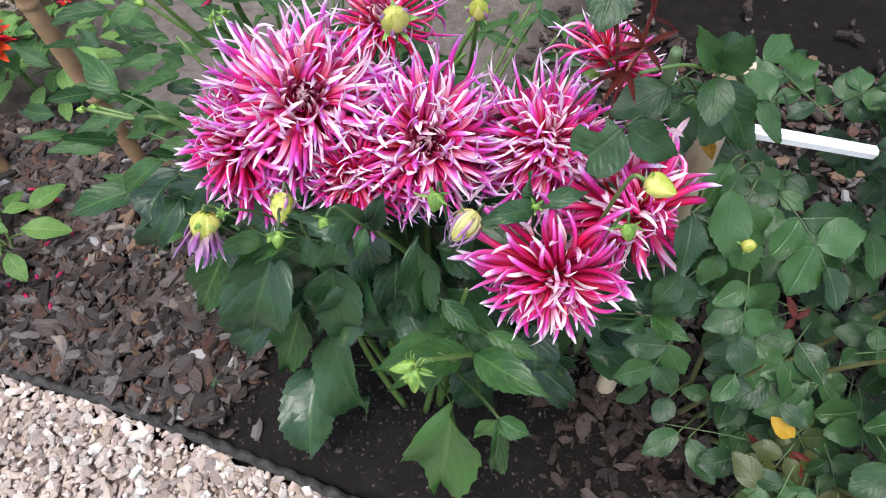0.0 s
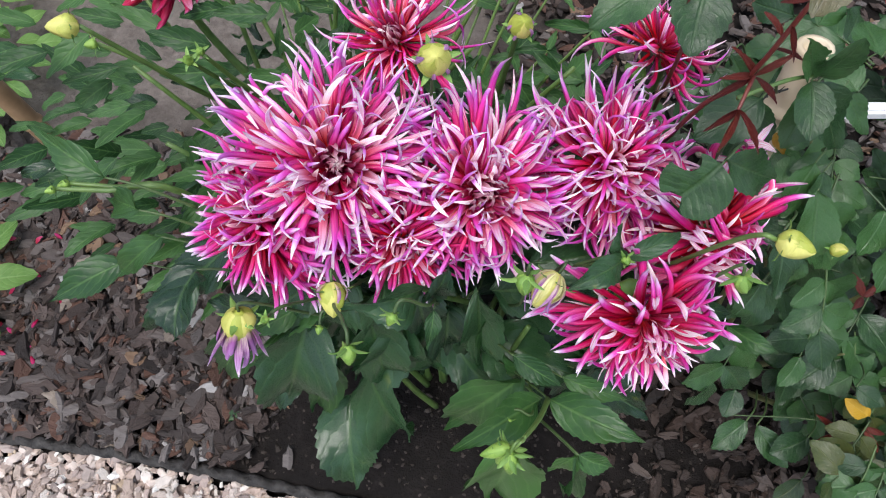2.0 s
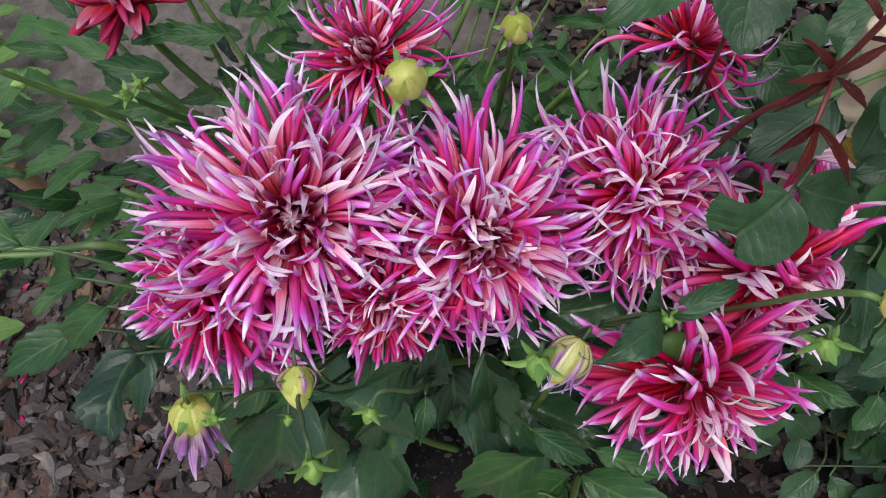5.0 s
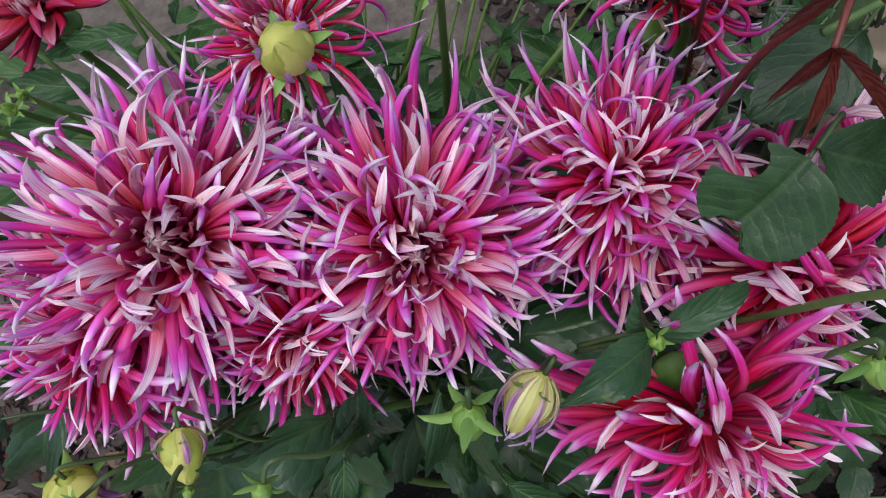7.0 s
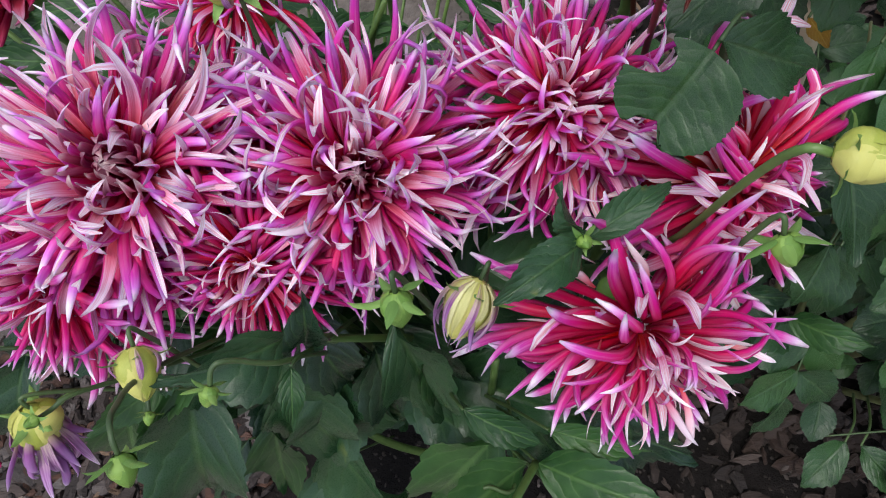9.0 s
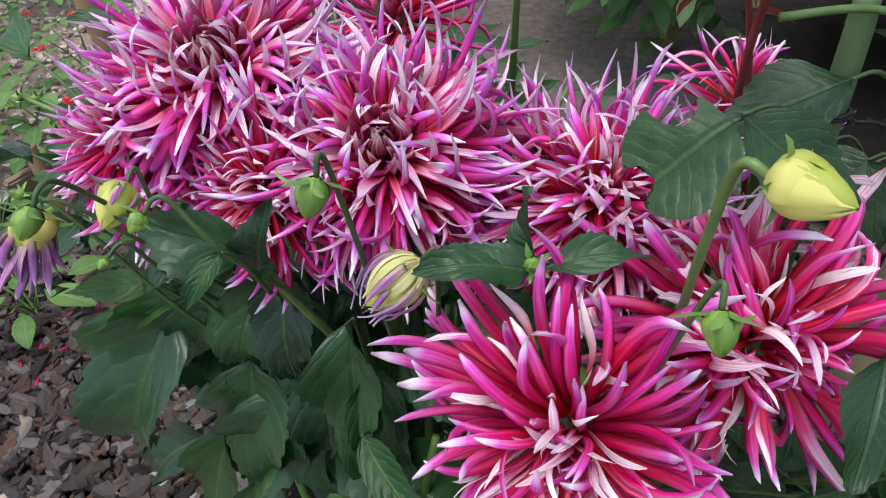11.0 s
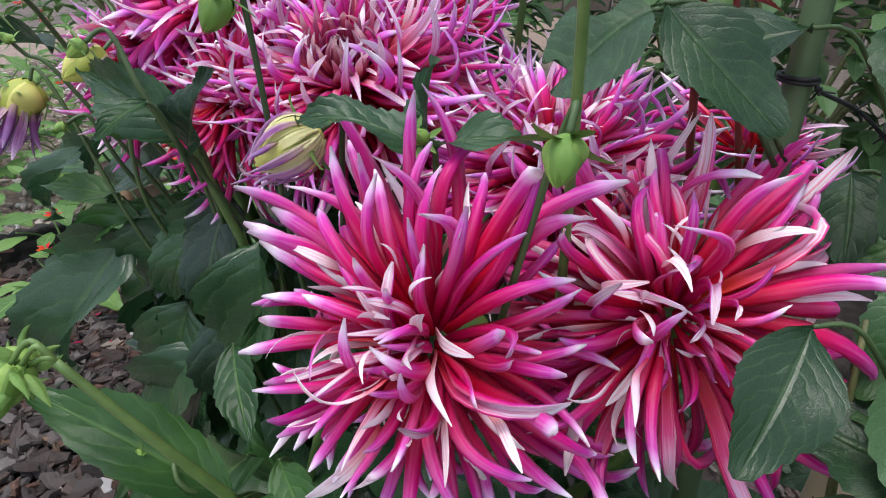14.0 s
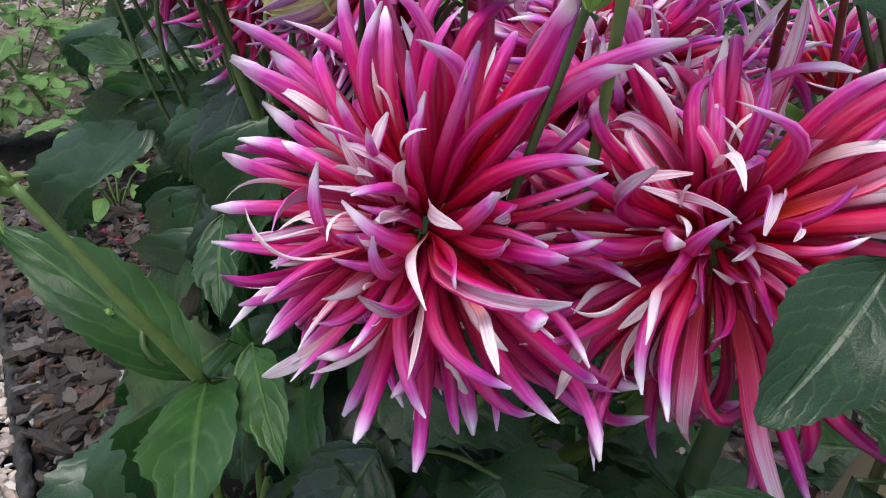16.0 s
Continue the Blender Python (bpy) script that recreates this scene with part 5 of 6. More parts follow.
for k in range(30):
    p = Vector((0.635 + 0.20 * (k * 0.618 % 1.0), r.uniform(0.37, 0.48), r.uniform(0.12, 0.29)))
    rose_leaf(p, (p.x - 0.62 + r.uniform(-0.1, 0.1), -0.12 + r.uniform(-0.05, 0.05), r.uniform(-0.08, 0.03)), r.uniform(0.026, 0.036), r, ROSE_OLD if p.z < 0.28 and p.x > 0.58 and r.random() < 0.5 else ROSE_LEAVES)
for k in range(26):
    p = Vector((0.54 + 0.32 * (k * 0.618 % 1.0), r.uniform(0.60, 0.76), r.uniform(0.24, 0.39)))
    rose_leaf(p, (p.x - 0.62, p.y - 0.66 + r.uniform(-0.2, 0.1), r.uniform(-0.06, 0.05)), r.uniform(0.024, 0.034), r)
stalk(rose, [R.at((0.430, 0.503, 0.565)), R.at((0.456, 0.517, 0.566)), R.at((0.481, 0.539, 0.545))], 0.0014, 0.001, STEM, "leaf_stalk")
# red young shoots above the blooms
for line in (((0.425, 0.56, 0.40), (0.422, 0.520, 0.53), (0.426, 0.498, 0.59), (0.424, 0.482, 0.69)), ((0.43, 0.61, 0.40), (0.415, 0.57, 0.52), (0.40, 0.545, 0.60))):
    stalk(rose, [R.at(p) for p in line], 0.0018, 0.0010, STEM_RED, "branch", "dark red young shoot")
    a, b = Vector(line[-2]), Vector(line[-1])
    for k in range(9):
        w = k * 2.4
        p = a.lerp(b, 0.25 + 0.75 * k / 8)
        d = Vector((math.cos(w), math.sin(w), r.uniform(-0.5, 0.5))).normalized()
        leaf_at(rose, R.at(p), R.at(p + d * r.uniform(0.012, 0.020)), r.uniform(0.002, 0.0038), ROSE_RED, (r.uniform(-0.5, 0.5), -0.5, 1), None, "folded dark red young leaf")
for base, tip in (((0.421, 0.479, 0.587), (0.430, 0.456, 0.586)), ((0.421, 0.479, 0.587), (0.404, 0.465, 0.587)), ((0.421, 0.479, 0.587), (0.412, 0.457, 0.581)), ((0.428, 0.498, 0.590), (0.410, 0.492, 0.592)),
                  ((0.428, 0.498, 0.590), (0.441, 0.487, 0.584)), ((0.428, 0.498, 0.590), (0.444, 0.506, 0.600)), ((0.428, 0.498, 0.590), (0.414, 0.506, 0.600)), ((0.428, 0.498, 0.590), (0.408, 0.485, 0.584))):
    leaf_at(rose, R.at(base), R.at(tip), 0.0036, ROSE_RED, (0, -0.5, 1), None, "folded dark red young leaf")
# a low twig with small red leaves
stalk(rose, [R.at((0.66, 0.45, 0.20)), R.at((0.641, 0.391, 0.243)), R.at((0.624, 0.403, 0.249)), R.at((0.547, 0.398, 0.242))], 0.0010, 0.0006, STEM_DARK, "branch")
for base, tip, width in (((0.635, 0.399, 0.249), (0.618, 0.407, 0.256), 0.006), ((0.635, 0.395, 0.249), (0.614, 0.382, 0.250), 0.006), ((0.655, 0.400, 0.262), (0.672, 0.396, 0.262), 0.006),
                         ((0.655, 0.398, 0.260), (0.668, 0.380, 0.256), 0.007), ((0.625, 0.495, 0.330), (0.613, 0.512, 0.338), 0.007), ((0.625, 0.495, 0.330), (0.636, 0.506, 0.334), 0.007), ((0.625, 0.495, 0.330), (0.617, 0.484, 0.326), 0.007)):
    leaf_at(rose, R.at(base), R.at(tip), width, ROSE_RED, (0, -0.5, 1), None, "folded dark red young leaf")
stalk(rose, [R.at((0.428, 0.498, 0.590)), R.at((0.424, 0.488, 0.591)), R.at((0.421, 0.479, 0.587))], 0.0011, 0.0009, STEM_RED, "leaf_stalk")

# ---- canes, rod, twine ----


def cane(base, top, radius, nodes, mat, label, hollow=True):
    """A bamboo cane with swollen nodes and a cut, hollow end."""
    base, top = Vector(base), Vector(top)
    length = (top - base).length
    sides, rows = 14, []
    z = 0.0
    while z < length:
        near = min(abs(z - q) for q in nodes)
        rows.append((z, radius * (1 + 0.16 * math.exp(-(near / 0.004) ** 2) - 0.05 * math.exp(-((near - 0.007) / 0.003) ** 2))))
        z += 0.003
    rows.append((length, radius))
    rows += [(length, radius * 0.68), (length - 0.03, radius * 0.62)] if hollow else []
    verts, faces = [], []
    for z, q in rows:
        for s in range(sides):
            w = 2 * math.pi * s / sides
            verts.append((math.cos(w) * q, math.sin(w) * q, z))
    for k in range(len(rows) - 1):
        for s in range(sides):
            q = (s + 1) % sides
            faces.append((k * sides + s, k * sides + q, (k + 1) * sides + q, (k + 1) * sides + s))
    faces.append(tuple((len(rows) - 1) * sides + s for s in range(sides)))
    ob = new("bamboo_cane", mesh_of("bamboo_cane", verts, faces, mat))
    ob.matrix_basis = align(top - base, base)
    return tagged(ob, label, "cane", "canes in the bed")


cane((0.521, 0.497, -0.03), (0.504, 0.592, 0.510), 0.0120, (0.13, 0.31, 0.495), BAMBOO_PALE, "pale bamboo cane with a hollow cut end, pushed into the soil")
cane((-0.275, 0.652, -0.03), (-0.30, 0.668, 0.62), 0.0125, (0.20, 0.36, 0.54), BAMBOO, "brown bamboo cane standing in bark mulch")
cane((-0.49, 0.575, -0.03), (-0.52, 0.60, 0.16), 0.010, (0.07,), BAMBOO, "short brown cane in the mulch", False)
stalk(rose, [R.at((0.472, 0.545, -0.01)), R.at((0.460, 0.537, 0.30)), R.at((0.452, 0.532, 0.523)), R.at((0.450, 0.529, 0.565))], 0.0062, 0.0040, STEM_ROSE, "branch", "thick smooth green rose stem")


def rod(a, b, size, label):
    a, b = Vector(a), Vector(b)
    bm = bmesh.new()
    bmesh.ops.create_cube(bm, size=1)
    for v in bm.verts:
        v.co = ((v.co.x + 0.5) * (b - a).length, v.co.y * size, v.co.z * size)
    bmesh.ops.bevel(bm, geom=bm.edges[:], offset=size * 0.22, segments=3, affect="EDGES")
    me = bpy.data.meshes.new("white_rod")
    bm.to_mesh(me), bm.free()
    me.materials.append(WHITE_ROD)
    ob = new("white_rod", me)
    ob.matrix_basis = frame_of(b - a, (0, 0, 1), a)
    return tagged(ob, label, "rod")


rod((0.503, 0.580, 0.454), (0.655, 0.636, 0.402), 0.011, "white square rod resting slantwise against a bamboo cane")
knot = [Vector((0.452 + 0.0060 * math.cos(a), 0.532 + 0.0060 * math.sin(a), 0.522 + 0.0012 * a / 6)) for a in np.linspace(0, 12.5, 16)]
tail = [(0.4590, 0.532, 0.521), (0.468, 0.545, 0.515), (0.476, 0.556, 0.506), (0.486, 0.566, 0.494), (0.503, 0.583, 0.478)]
twine = tagged(new("twine", tube("twine", [tuple(p) for p in knot] + tail, [0.0007, 0.0008], TWINE, 6)), "black barbed twine knotted round the rose stem", "twine")
for k, p in enumerate(tail):
    for q in range(3):
        w = Vector((math.cos(q * 2.1 + k), 0.4, math.sin(q * 2.1 + k))) * 0.0045
        part("loose_end", tube("loose_end", [Vector(p) - w * 0.3, Vector(p), Vector(p) + w], [0.0006, 0.0003], TWINE, 5), twine)

# ---- low bedding plants, further plants ----


def bedding_plant(x, y, size, leaves, blooms, seed, label, big=1.0):
    r = random.Random(seed)
    pl = thing("bedding_plant", label, "bedding plant", pose(x, y, 0), "bedding plants")
    for k in range(6):
        a = k * 1.05 + r.random()
        stalk(pl, [(0, 0, -0.01), (0.3 * size * math.cos(a), 0.3 * size * math.sin(a), 0.5 * size), (0.7 * size * math.cos(a), 0.7 * size * math.sin(a), 0.75 * size)], 0.002, 0.0012)
    for k in range(leaves):
        a, q, h = k * 2.4, size * math.sqrt((k + 0.5) / leaves), size * r.uniform(0.45, 1.0)
        p = Vector((q * math.cos(a), q * math.sin(a), h * (1.15 - 0.5 * q / size)))
        d = Vector((math.cos(a), math.sin(a), r.uniform(-0.5, 0.15))).normalized()
        ln = r.uniform(0.035, 0.058) * big
        leaf_at(pl, p - d * ln * 0.4, p + d * ln * 0.6, ln * r.uniform(0.5, 0.62), BED_LEAVES, (0, 0, 1))
    for k in range(blooms):
        a, q = r.uniform(0, 6.28), size * r.uniform(0.1, 0.9)
        c = Vector((q * math.cos(a), q * math.sin(a), size * r.uniform(0.9, 1.2)))
        h = part("flower_head", HEAD, pl, Matrix.Translation(c) @ Matrix.Diagonal((0.3, 0.3, 0.3, 1)), "small scarlet flower")
        for j in range(5):
            w = j * 1.2566
            part("petal", SETS["scarlet"][j], h, frame_of((math.cos(w), math.sin(w), 0.3), (0, 0, 1), (0, 0, 0.01)) @ Matrix.Diagonal((0.05, 0.055, 0.05, 1)))
    return pl


bedding_plant(-0.40, 0.455, 0.085, 12, 1, 1, "low light green bedding plant with red flowers in bark mulch", 1.2)
bedding_plant(-0.56, 0.50, 0.10, 16, 1, 2, "low light green bedding plant with red flowers in bark mulch", 1.2)
bedding_plant(-0.50, 0.80, 0.12, 34, 3, 3, "light green bedding plant with red flowers")
bedding_plant(-0.62, 0.93, 0.14, 36, 2, 4, "light green bedding plant with red flowers")
bedding_plant(-0.82, 0.42, 0.19, 64, 2, 8, "light green bedding plant beside the side path")
bedding_plant(-1.08, 0.50, 0.24, 74, 2, 9, "light green bedding plant beside the side path")
bedding_plant(-1.35, 0.80, 0.22, 46, 2, 10, "light green bedding plant beside the side path")
bedding_plant(-0.76, 0.74, 0.17, 56, 2, 11, "light green bedding plant with red flowers")
bedding_plant(-0.88, 0.62, 0.15, 38, 3, 5, "light green bedding plant beside the side path")
bedding_plant(-0.77, 0.34, 0.12, 44, 1, 12, "light green bedding plant beside the side path")
bedding_plant(-1.00, 0.40, 0.20, 70, 2, 13, "light green bedding plant beside the side path")
bedding_plant(-1.20, 0.62, 0.26, 90, 2, 14, "light green bedding plant beside the side path")
bedding_plant(-1.32, 0.36, 0.24, 70, 2, 15, "light green bedding plant beside the side path")
bedding_plant(-0.98, 0.95, 0.17, 40, 3, 6, "light green bedding plant beside the side path")

red_dahlia = thing("red_dahlia", "small scarlet dahlia behind the bamboo cane", "dahlia", pose(-0.52, 0.73, 0), "dahlia plants")
flower(red_dahlia, Vector((0.03, -0.04, 0.20)), (0.1, -0.2, 0.95), 0.045, 60, ("scarlet", "scarlet", "scarlet"), 0.0, 105, 31, "full scarlet dahlia bloom", 0.0, 20, 1.0, 0)
stalk(red_dahlia, [(0, 0, -0.01), (0.01, -0.01, 0.1), (0.03, -0.04, 0.185)], 0.004, 0.003)
r = random.Random(5)
for k in range(16):
    a, h = k * 2.4, r.uniform(0.04, 0.16)
    d = Vector((math.cos(a), math.sin(a), r.uniform(-0.4, 0.3))).normalized()
    leaf_at(red_dahlia, Vector((d.x * 0.03, d.y * 0.03, h)), Vector((d.x * 0.085, d.y * 0.085, h + d.z * 0.04)), 0.030, YOUNG_LEAVES, (0, 0, 1))


def shrub(x, y, rx, ry, h, count, mats, seed, label):
    """A leafy shrub: branching stems and a crown of many single leaves."""
    r = random.Random(seed)
    ob = thing("shrub", label, "shrub", pose(x, y, 0), "shrubs behind the bed")
    for k in range(10):
        a = k * 0.63
        stalk(ob, [(0, 0, -0.02), (rx * 0.3 * math.cos(a), ry * 0.3 * math.sin(a), h * 0.4), (rx * 0.75 * math.cos(a), ry * 0.75 * math.sin(a), h * 0.85)], 0.009, 0.003, STEM_BROWN, "branch")
    verts, faces, uvs = [], [], []
    src = mats[0]
    co, uvd = [v.co.copy() for v in src.vertices], {}
    for poly in src.polygons:
        for li in poly.loop_indices:
            uvd[src.loops[li].vertex_index] = tuple(src.uv_layers[0].data[li].uv)
    polys = [tuple(p.vertices) for p in src.polygons]
    for k in range(count):
        v = Vector((r.gauss(0, 1), r.gauss(0, 1), r.gauss(0, 1))).normalized() * r.uniform(0.55, 1.0) * (1 + 0.25 * noise.noise((k * 0.37, seed, 0)))
        p = Vector((v.x * rx, v.y * ry, h * 0.55 + v.z * h * 0.48))
        if p.z < 0.02:
            continue
        d = Vector((v.x + r.uniform(-0.6, 0.6), v.y + r.uniform(-0.6, 0.6), r.uniform(-0.7, 0.3)))
        s = r.uniform(0.05, 0.085)
        m = frame_of(d, (0, 0, 1), p) @ Matrix.Diagonal((s, s, s, 1))
        o = len(verts)
        verts += [m @ c for c in co]
        uvs += [uvd[i] for i in range(len(co))]
        faces += [tuple(i + o for i in q) for q in polys]
    cr = part("crown", mesh_of("crown", verts, faces, src.materials[0], uvs), ob)
    cr["kind"] = "stuff"
    return ob


FAR_LEAF = leaf_mesh(95, LEAF_SHRUB, 0.5, 3, 0.04, 0.4, 0.25, 0.05, 0.42, 1.0, 5)
FAR_LIGHT = leaf_mesh(96, LEAF_BED, 0.5, 3, 0.04, 0.4, 0.25, 0.05, 0.42, 1.0, 5)
shrub(0.10, 1.62, 0.32, 0.28, 0.62, 560, [FAR_LEAF], 7, "dark green leafy shrub behind the bed")
shrub(-0.85, 1.55, 0.34, 0.28, 0.55, 560, [FAR_LEAF], 8, "dark green leafy shrub behind the bed")
shrub(0.55, 1.75, 0.45, 0.35, 0.75, 620, [FAR_LEAF], 1, "dark green leafy shrub behind the bed")
shrub(-0.35, 2.1, 0.5, 0.4, 0.8, 620, [FAR_LEAF], 2, "dark green leafy shrub behind the bed")
shrub(-1.3, 2.0, 0.55, 0.4, 0.6, 560, [FAR_LIGHT], 3, "light green leafy shrub beyond the side path")
shrub(-1.75, 1.1, 0.4, 0.45, 0.5, 520, [FAR_LIGHT], 4, "light green leafy shrub beyond the side path")
shrub(1.5, 1.5, 0.5, 0.45, 0.8, 560, [FAR_LEAF], 5, "dark green leafy shrub behind the bed")
shrub(-2.4, 1.9, 0.5, 0.5, 0.9, 560, [FAR_LEAF], 6, "dark green leafy shrub beyond the side path")


def fence():
    f = thing("fence", "dark weathered vertical-board garden fence", "fence", pose(0, 3.4, 0))
    r = random.Random(3)
    bm = bmesh.new()
    bmesh.ops.create_cube(bm, size=1)
    for v in bm.verts:
        v.co = (v.co.x * 0.14, v.co.y * 0.02, (v.co.z + 0.5) * 1.7 - 0.02)
    bmesh.ops.bevel(bm, geom=bm.edges[:], offset=0.004, segments=1, affect="EDGES")
    me = bpy.data.meshes.new("board")
    bm.to_mesh(me), bm.free()
    me.materials.append(FENCE)
    for k in range(60):
        part("board", me, f, Matrix.Translation((-5.2 + k * 0.152, r.uniform(-0.004, 0.004), r.uniform(-0.01, 0.01))))


fence()

# ---- loose pieces on the ground ----


def chip_mesh(r, mat):
    """A flat, torn chip of bark, one unit long."""
    n = 10
    top, bot = [], []
    wid, th = r.uniform(0.26, 0.60), r.uniform(0.08, 0.20)
    tilt = r.uniform(-0.25, 0.25)
    for k in range(n):
        a = 2 * math.pi * (k + r.uniform(-0.25, 0.25)) / n
        q = 0.5 * r.uniform(0.52, 1.12)
        x, y = math.cos(a) * q, math.sin(a) * q * wid
        bend = 0.5 * y * y + tilt * y
        top.append((x * 0.95, y * 0.95, th * r.uniform(0.35, 1.15) + bend))
        bot.append((x, y, -th * 0.3 + bend))
    verts = top + bot + [(0, 0, th * r.uniform(0.9, 1.3))]
    faces = [(k, (k + 1) % n, 2 * n) for k in range(n)] + [(k, k + n, (k + 1) % n + n, (k + 1) % n) for k in range(n)] + [tuple(range(2 * n - 1, n - 1, -1))]
    return verts, faces


def pebble_mesh(r):
    """An angular crushed stone, about one unit across."""
    rings = [(0.0, 0.42), (0.26, 0.52), (0.46, 0.36)]
    n = 5
    verts, faces = [], []
    sx, sy = r.uniform(0.85, 1.45), r.uniform(0.55, 1.0)
    tx, ty = r.uniform(-0.15, 0.15), r.uniform(-0.15, 0.15)
    for z, q in rings:
        for k in range(n):
            a = 2 * math.pi * k / n + z
            w = q * r.uniform(0.65, 1.25)
            verts.append((math.cos(a) * w * sx + tx * z, math.sin(a) * w * sy + ty * z, z * r.uniform(0.8, 1.1) - 0.25))
    for j in range(2):
        for k in range(n):
            q = (k + 1) % n
            faces.append((j * n + k, j * n + q, (j + 1) * n + q, (j + 1) * n + k))
    faces.append(tuple(range(2 * n, 3 * n)))
    faces.append(tuple(range(n))[::-1])
    return verts, faces


def tumble(r, lean):
    return Euler((r.uniform(-lean, lean), r.uniform(-lean, lean), r.uniform(0, 6.28))).to_matrix().to_4x4()


def scatter(name, kinds, places, mat, parent, label):
    verts, faces = [], []
    for m, kind in places:
        v, f = kinds[kind]
        o = len(verts)
        verts += [m @ Vector(c) for c in v]
        faces += [tuple(i + o for i in q) for q in f]
    ob = part(name, mesh_of(name, verts, faces, mat, None, False), parent, None, label)
    ob["kind"] = "stuff"
    return ob


r = random.Random(77)
CHIPS = [chip_mesh(r, None) for _ in range(14)]
PEBBLES = [pebble_mesh(r) for _ in range(14)]


def mulched(x, y):
    """Where the bark lies: not on the path, nor on the bare soil round the dahlia and behind it."""
    if on_path(x, y - 0.02) or y > 1.35 or x > 1.7:
        return False
    w = 0.05 * noise.noise((x * 9, y * 9, 4))
    if 0.03 + w < x < 0.47 + w and y < 0.47 + w:
        return r.random() < 0.05
    if 0.40 < x < 0.62 and y < 0.42:
        return r.random() < 0.3
    if x < 0.28 + w * 2 and y > 0.70 + w * 2:
        return r.random() < 0.05
    return True


ground_ob = bpy.data.objects["ground"]
near, rest = [], []
while len(near) + len(rest) < 11500:
    x, y = r.uniform(-0.68, 1.7), r.uniform(0.29, 1.35)
    if r.random() < 0.5:
        x, y = r.uniform(-0.55, 0.1), r.uniform(0.29, 0.75)
    elif r.random() < 0.4:
        x, y = r.uniform(0.42, 1.0), r.uniform(0.28, 0.7)
    elif r.random() < 0.75:
        x, y = r.uniform(0.28, 1.15), r.uniform(0.62, 1.2)
    if not mulched(x, y):
        continue
    s = r.choice((0.009, 0.012, 0.016, 0.022, 0.028, 0.034, 0.042, 0.05)) * r.uniform(0.8, 1.15) * (0.8 if x > 0.38 else 1.0)
    m = Matrix.Translation((x, y, r.uniform(-0.006, 0.010))) @ tumble(r, 0.42) @ Matrix.Diagonal((s, s, min(s, 0.03), 1))
    (near if -0.33 < x < 0.04 and y < 0.50 and s > 0.024 and len(near) < 290 else rest).append((m, r.randrange(14)))
chip_meshes = [mesh_of("bark_chip", v, f, BARK_ONE, None, False) for v, f in CHIPS]
for m, k in near:
    part("bark_chip", chip_meshes[k], ground_ob, m)
scatter("bark_mulch", CHIPS, [q for q in rest if q[0].translation.x < 0.38 or q[0].translation.y > 0.74], BARK_ALL, ground_ob, "brown and grey bark chips")
# chips on the right, up to y 0.74, take the darker brown colours
scatter("decayed_mulch", CHIPS, [q for q in rest if q[0].translation.x >= 0.38 and q[0].translation.y <= 0.74], DARK_BARK, ground_ob, "dark brown bark mulch")
# crumbs of soil and small stones
crumbs = []
for _ in range(1900):
    x, y = r.uniform(-0.1, 0.62), r.uniform(0.29, 0.6)
    s = r.uniform(0.002, 0.006) if r.random() < 0.97 else r.uniform(0.007, 0.012)
    crumbs.append((Matrix.Translation((x, y, -0.010 + 0.012 * noise.noise((x * 3.1, y * 3.1, 0.3)) + s * 0.2)) @ tumble(r, 0.6) @ Matrix.Diagonal((s, s, s, 1)), r.randrange(14)))
CRUMB = piece_material("soil_crumb", [(0.0, (0.03, 0.024, 0.02)), (0.5, (0.05, 0.04, 0.034)), (0.93, (0.07, 0.056, 0.05)), (0.985, (0.16, 0.13, 0.115))], 80, 0.9, (1, 1, 1), True)
scatter("soil_crumbs", PEBBLES, crumbs, CRUMB, ground_ob, "dark soil crumbs with a few small stones")

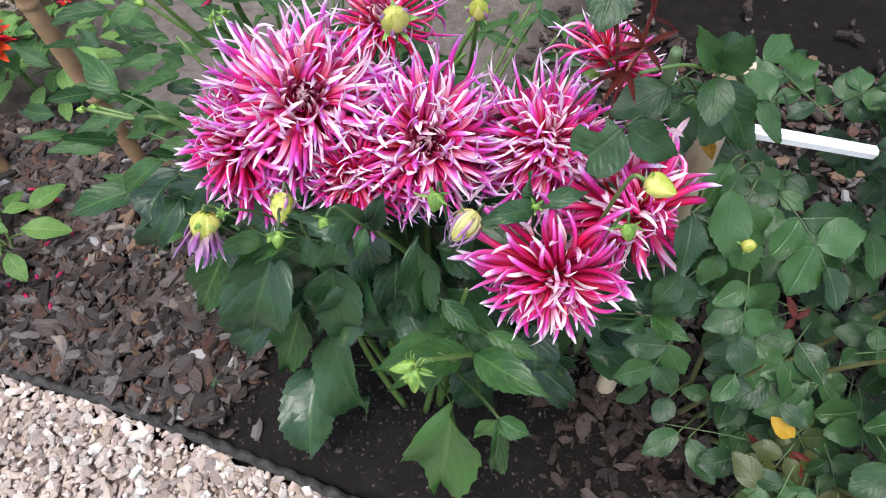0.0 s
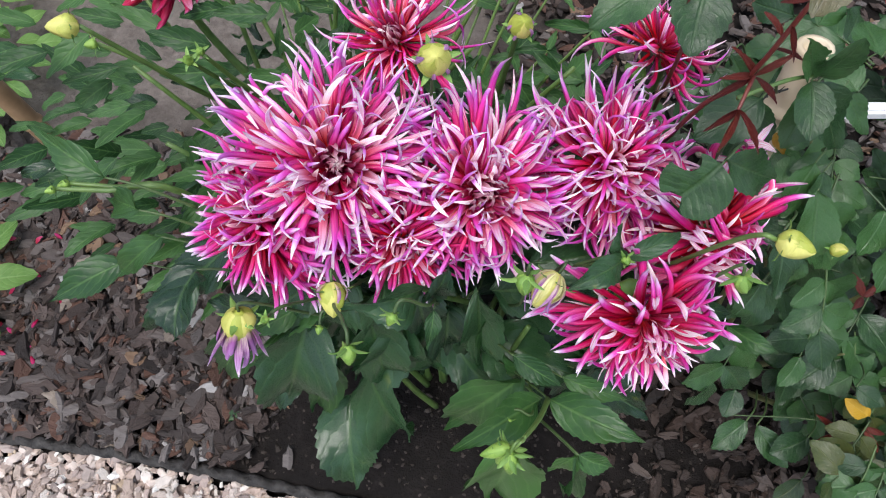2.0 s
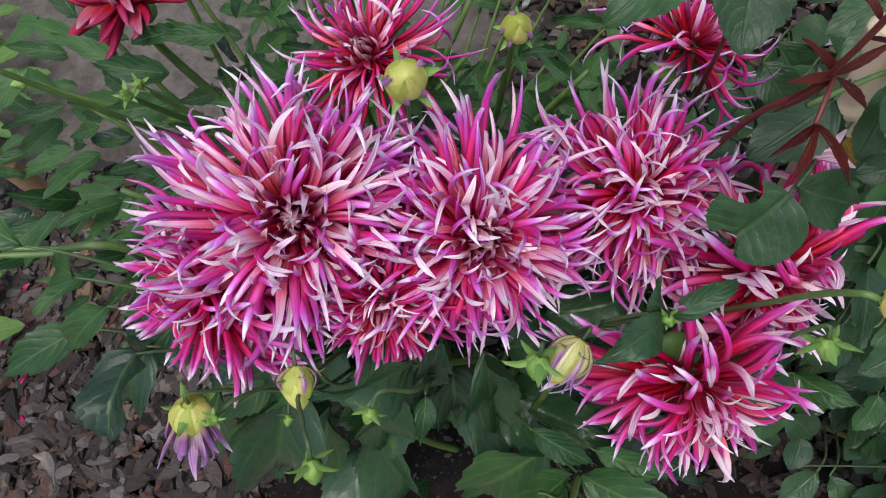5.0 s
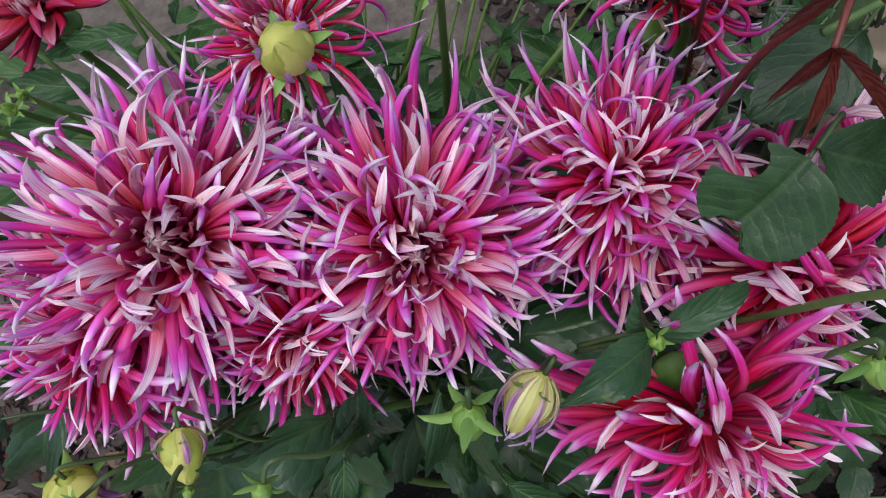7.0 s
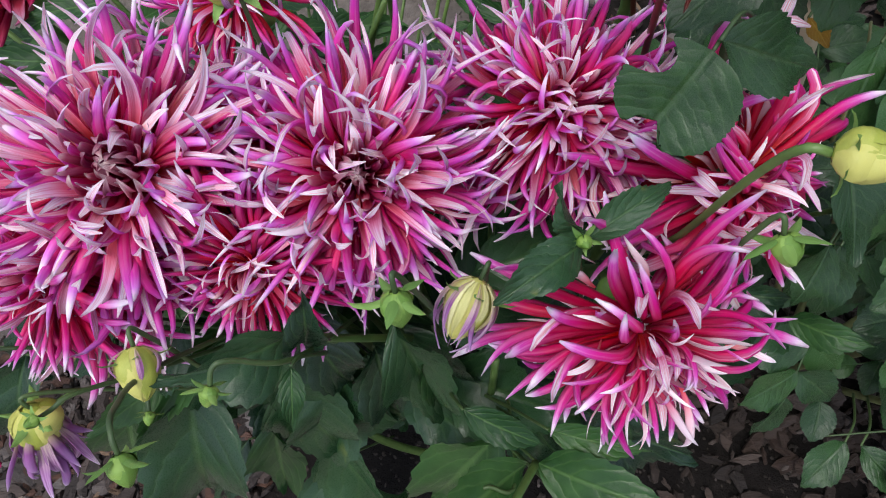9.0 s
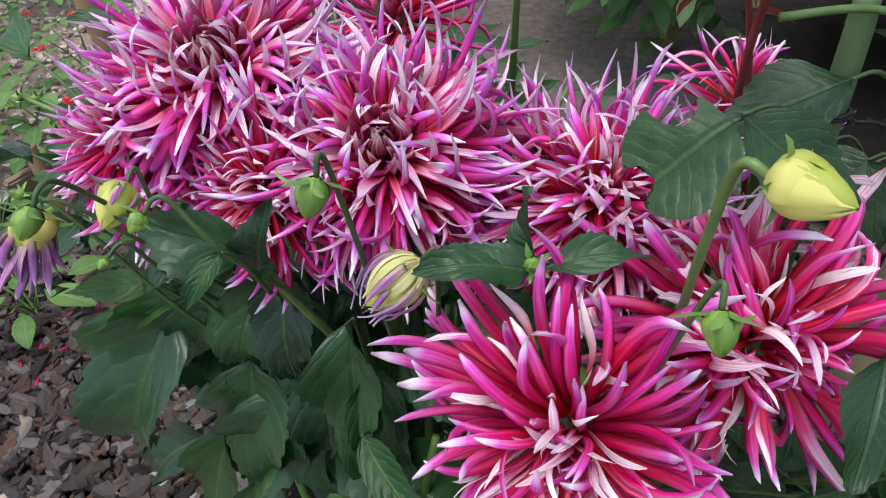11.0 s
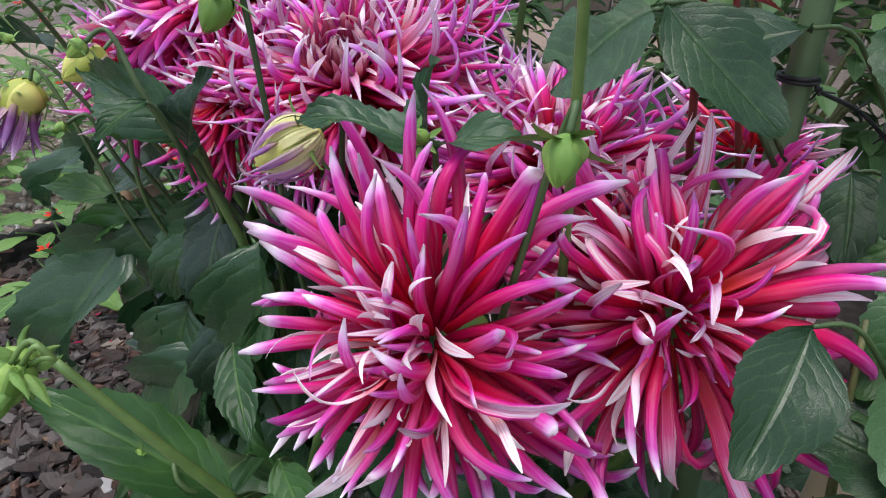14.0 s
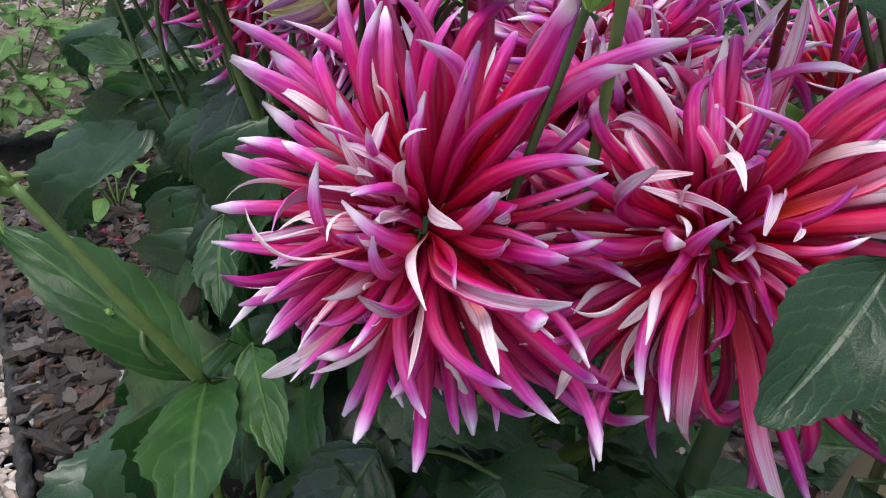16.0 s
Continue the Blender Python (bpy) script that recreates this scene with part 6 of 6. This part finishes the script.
near, rest, side = [], [], []
for layer in range(2):
    y = -0.16
    while y < 0.29:
        x = -0.68
        while x < 0.75:
            s = r.choice((0.006, 0.008, 0.010, 0.012, 0.015, 0.019)) * r.uniform(0.85, 1.15)
            px, py = x + r.uniform(-0.005, 0.005), y + r.uniform(-0.005, 0.005)
            m = Matrix.Translation((px, py, -0.016 + layer * 0.005 + r.uniform(-0.002, 0.003))) @ tumble(r, 0.6) @ Matrix.Diagonal((s, s, s * 0.8, 1))
            if py < np.interp(px, [q[0] for q in FRONT_LINE], [q[1] for q in FRONT_LINE]) - 0.006:
                (near if layer and 0.17 < py < 0.262 and -0.27 < px < 0.20 and len(near) < 295 and s > 0.0105 else rest).append((m, r.randrange(14)))
            x += 0.0098
        y += 0.0098
for _ in range(5200):
    x, y = -0.72 - 1.3 * r.random() ** 1.6, r.uniform(0.0, 2.2)
    s = r.uniform(0.011, 0.024)
    side.append((Matrix.Translation((x, y, -0.014 + r.uniform(-0.002, 0.006))) @ tumble(r, 0.6) @ Matrix.Diagonal((s, s, s * 0.8, 1)), r.randrange(14)))
pebble_meshes = [mesh_of("pebble", v, f, GRAVEL_ONE, None, False) for v, f in PEBBLES]
for m, k in near:
    part("pebble", pebble_meshes[k], gravel_path, m)
scatter("gravel", PEBBLES, rest, GRAVEL_ALL, gravel_path, "pinkish crushed gravel")
scatter("gravel", PEBBLES, side, GRAVEL_ALL, side_path, "pinkish crushed gravel")

# fallen petals and one dropped leaf on the mulch
for k, (x, y) in enumerate(((-0.325, 0.391), (-0.313, 0.418), (-0.30, 0.405), (-0.34, 0.43), (-0.381, 0.548), (-0.336, 0.548), (-0.29, 0.44), (-0.27, 0.47), (-0.36, 0.40), (-0.345, 0.47), (-0.31, 0.50), (-0.40, 0.42), (-0.28, 0.39), (-0.42, 0.56), (-0.30, 0.56))):
    ob = new("fallen_petal", SETS["fallen"][k % 6])
    ob.matrix_basis = Matrix.Translation((x, y, 0.013)) @ tumble(r, 0.4) @ Matrix.Diagonal((0.014, 0.018, 0.014, 1))
    tagged(ob, "fallen crimson petal lying on bark mulch", "petal", "fallen petals")
ob = new("fallen_leaf", YOUNG_LEAVES[0])
ob.matrix_basis = Matrix.Translation((0.005, 0.345, 0.010)) @ Euler((0.2, 0.1, 0.9)).to_matrix().to_4x4() @ Matrix.Diagonal((0.03, 0.045, 0.03, 1))
tagged(ob, "pale dropped leaf lying on bark mulch", "leaf")
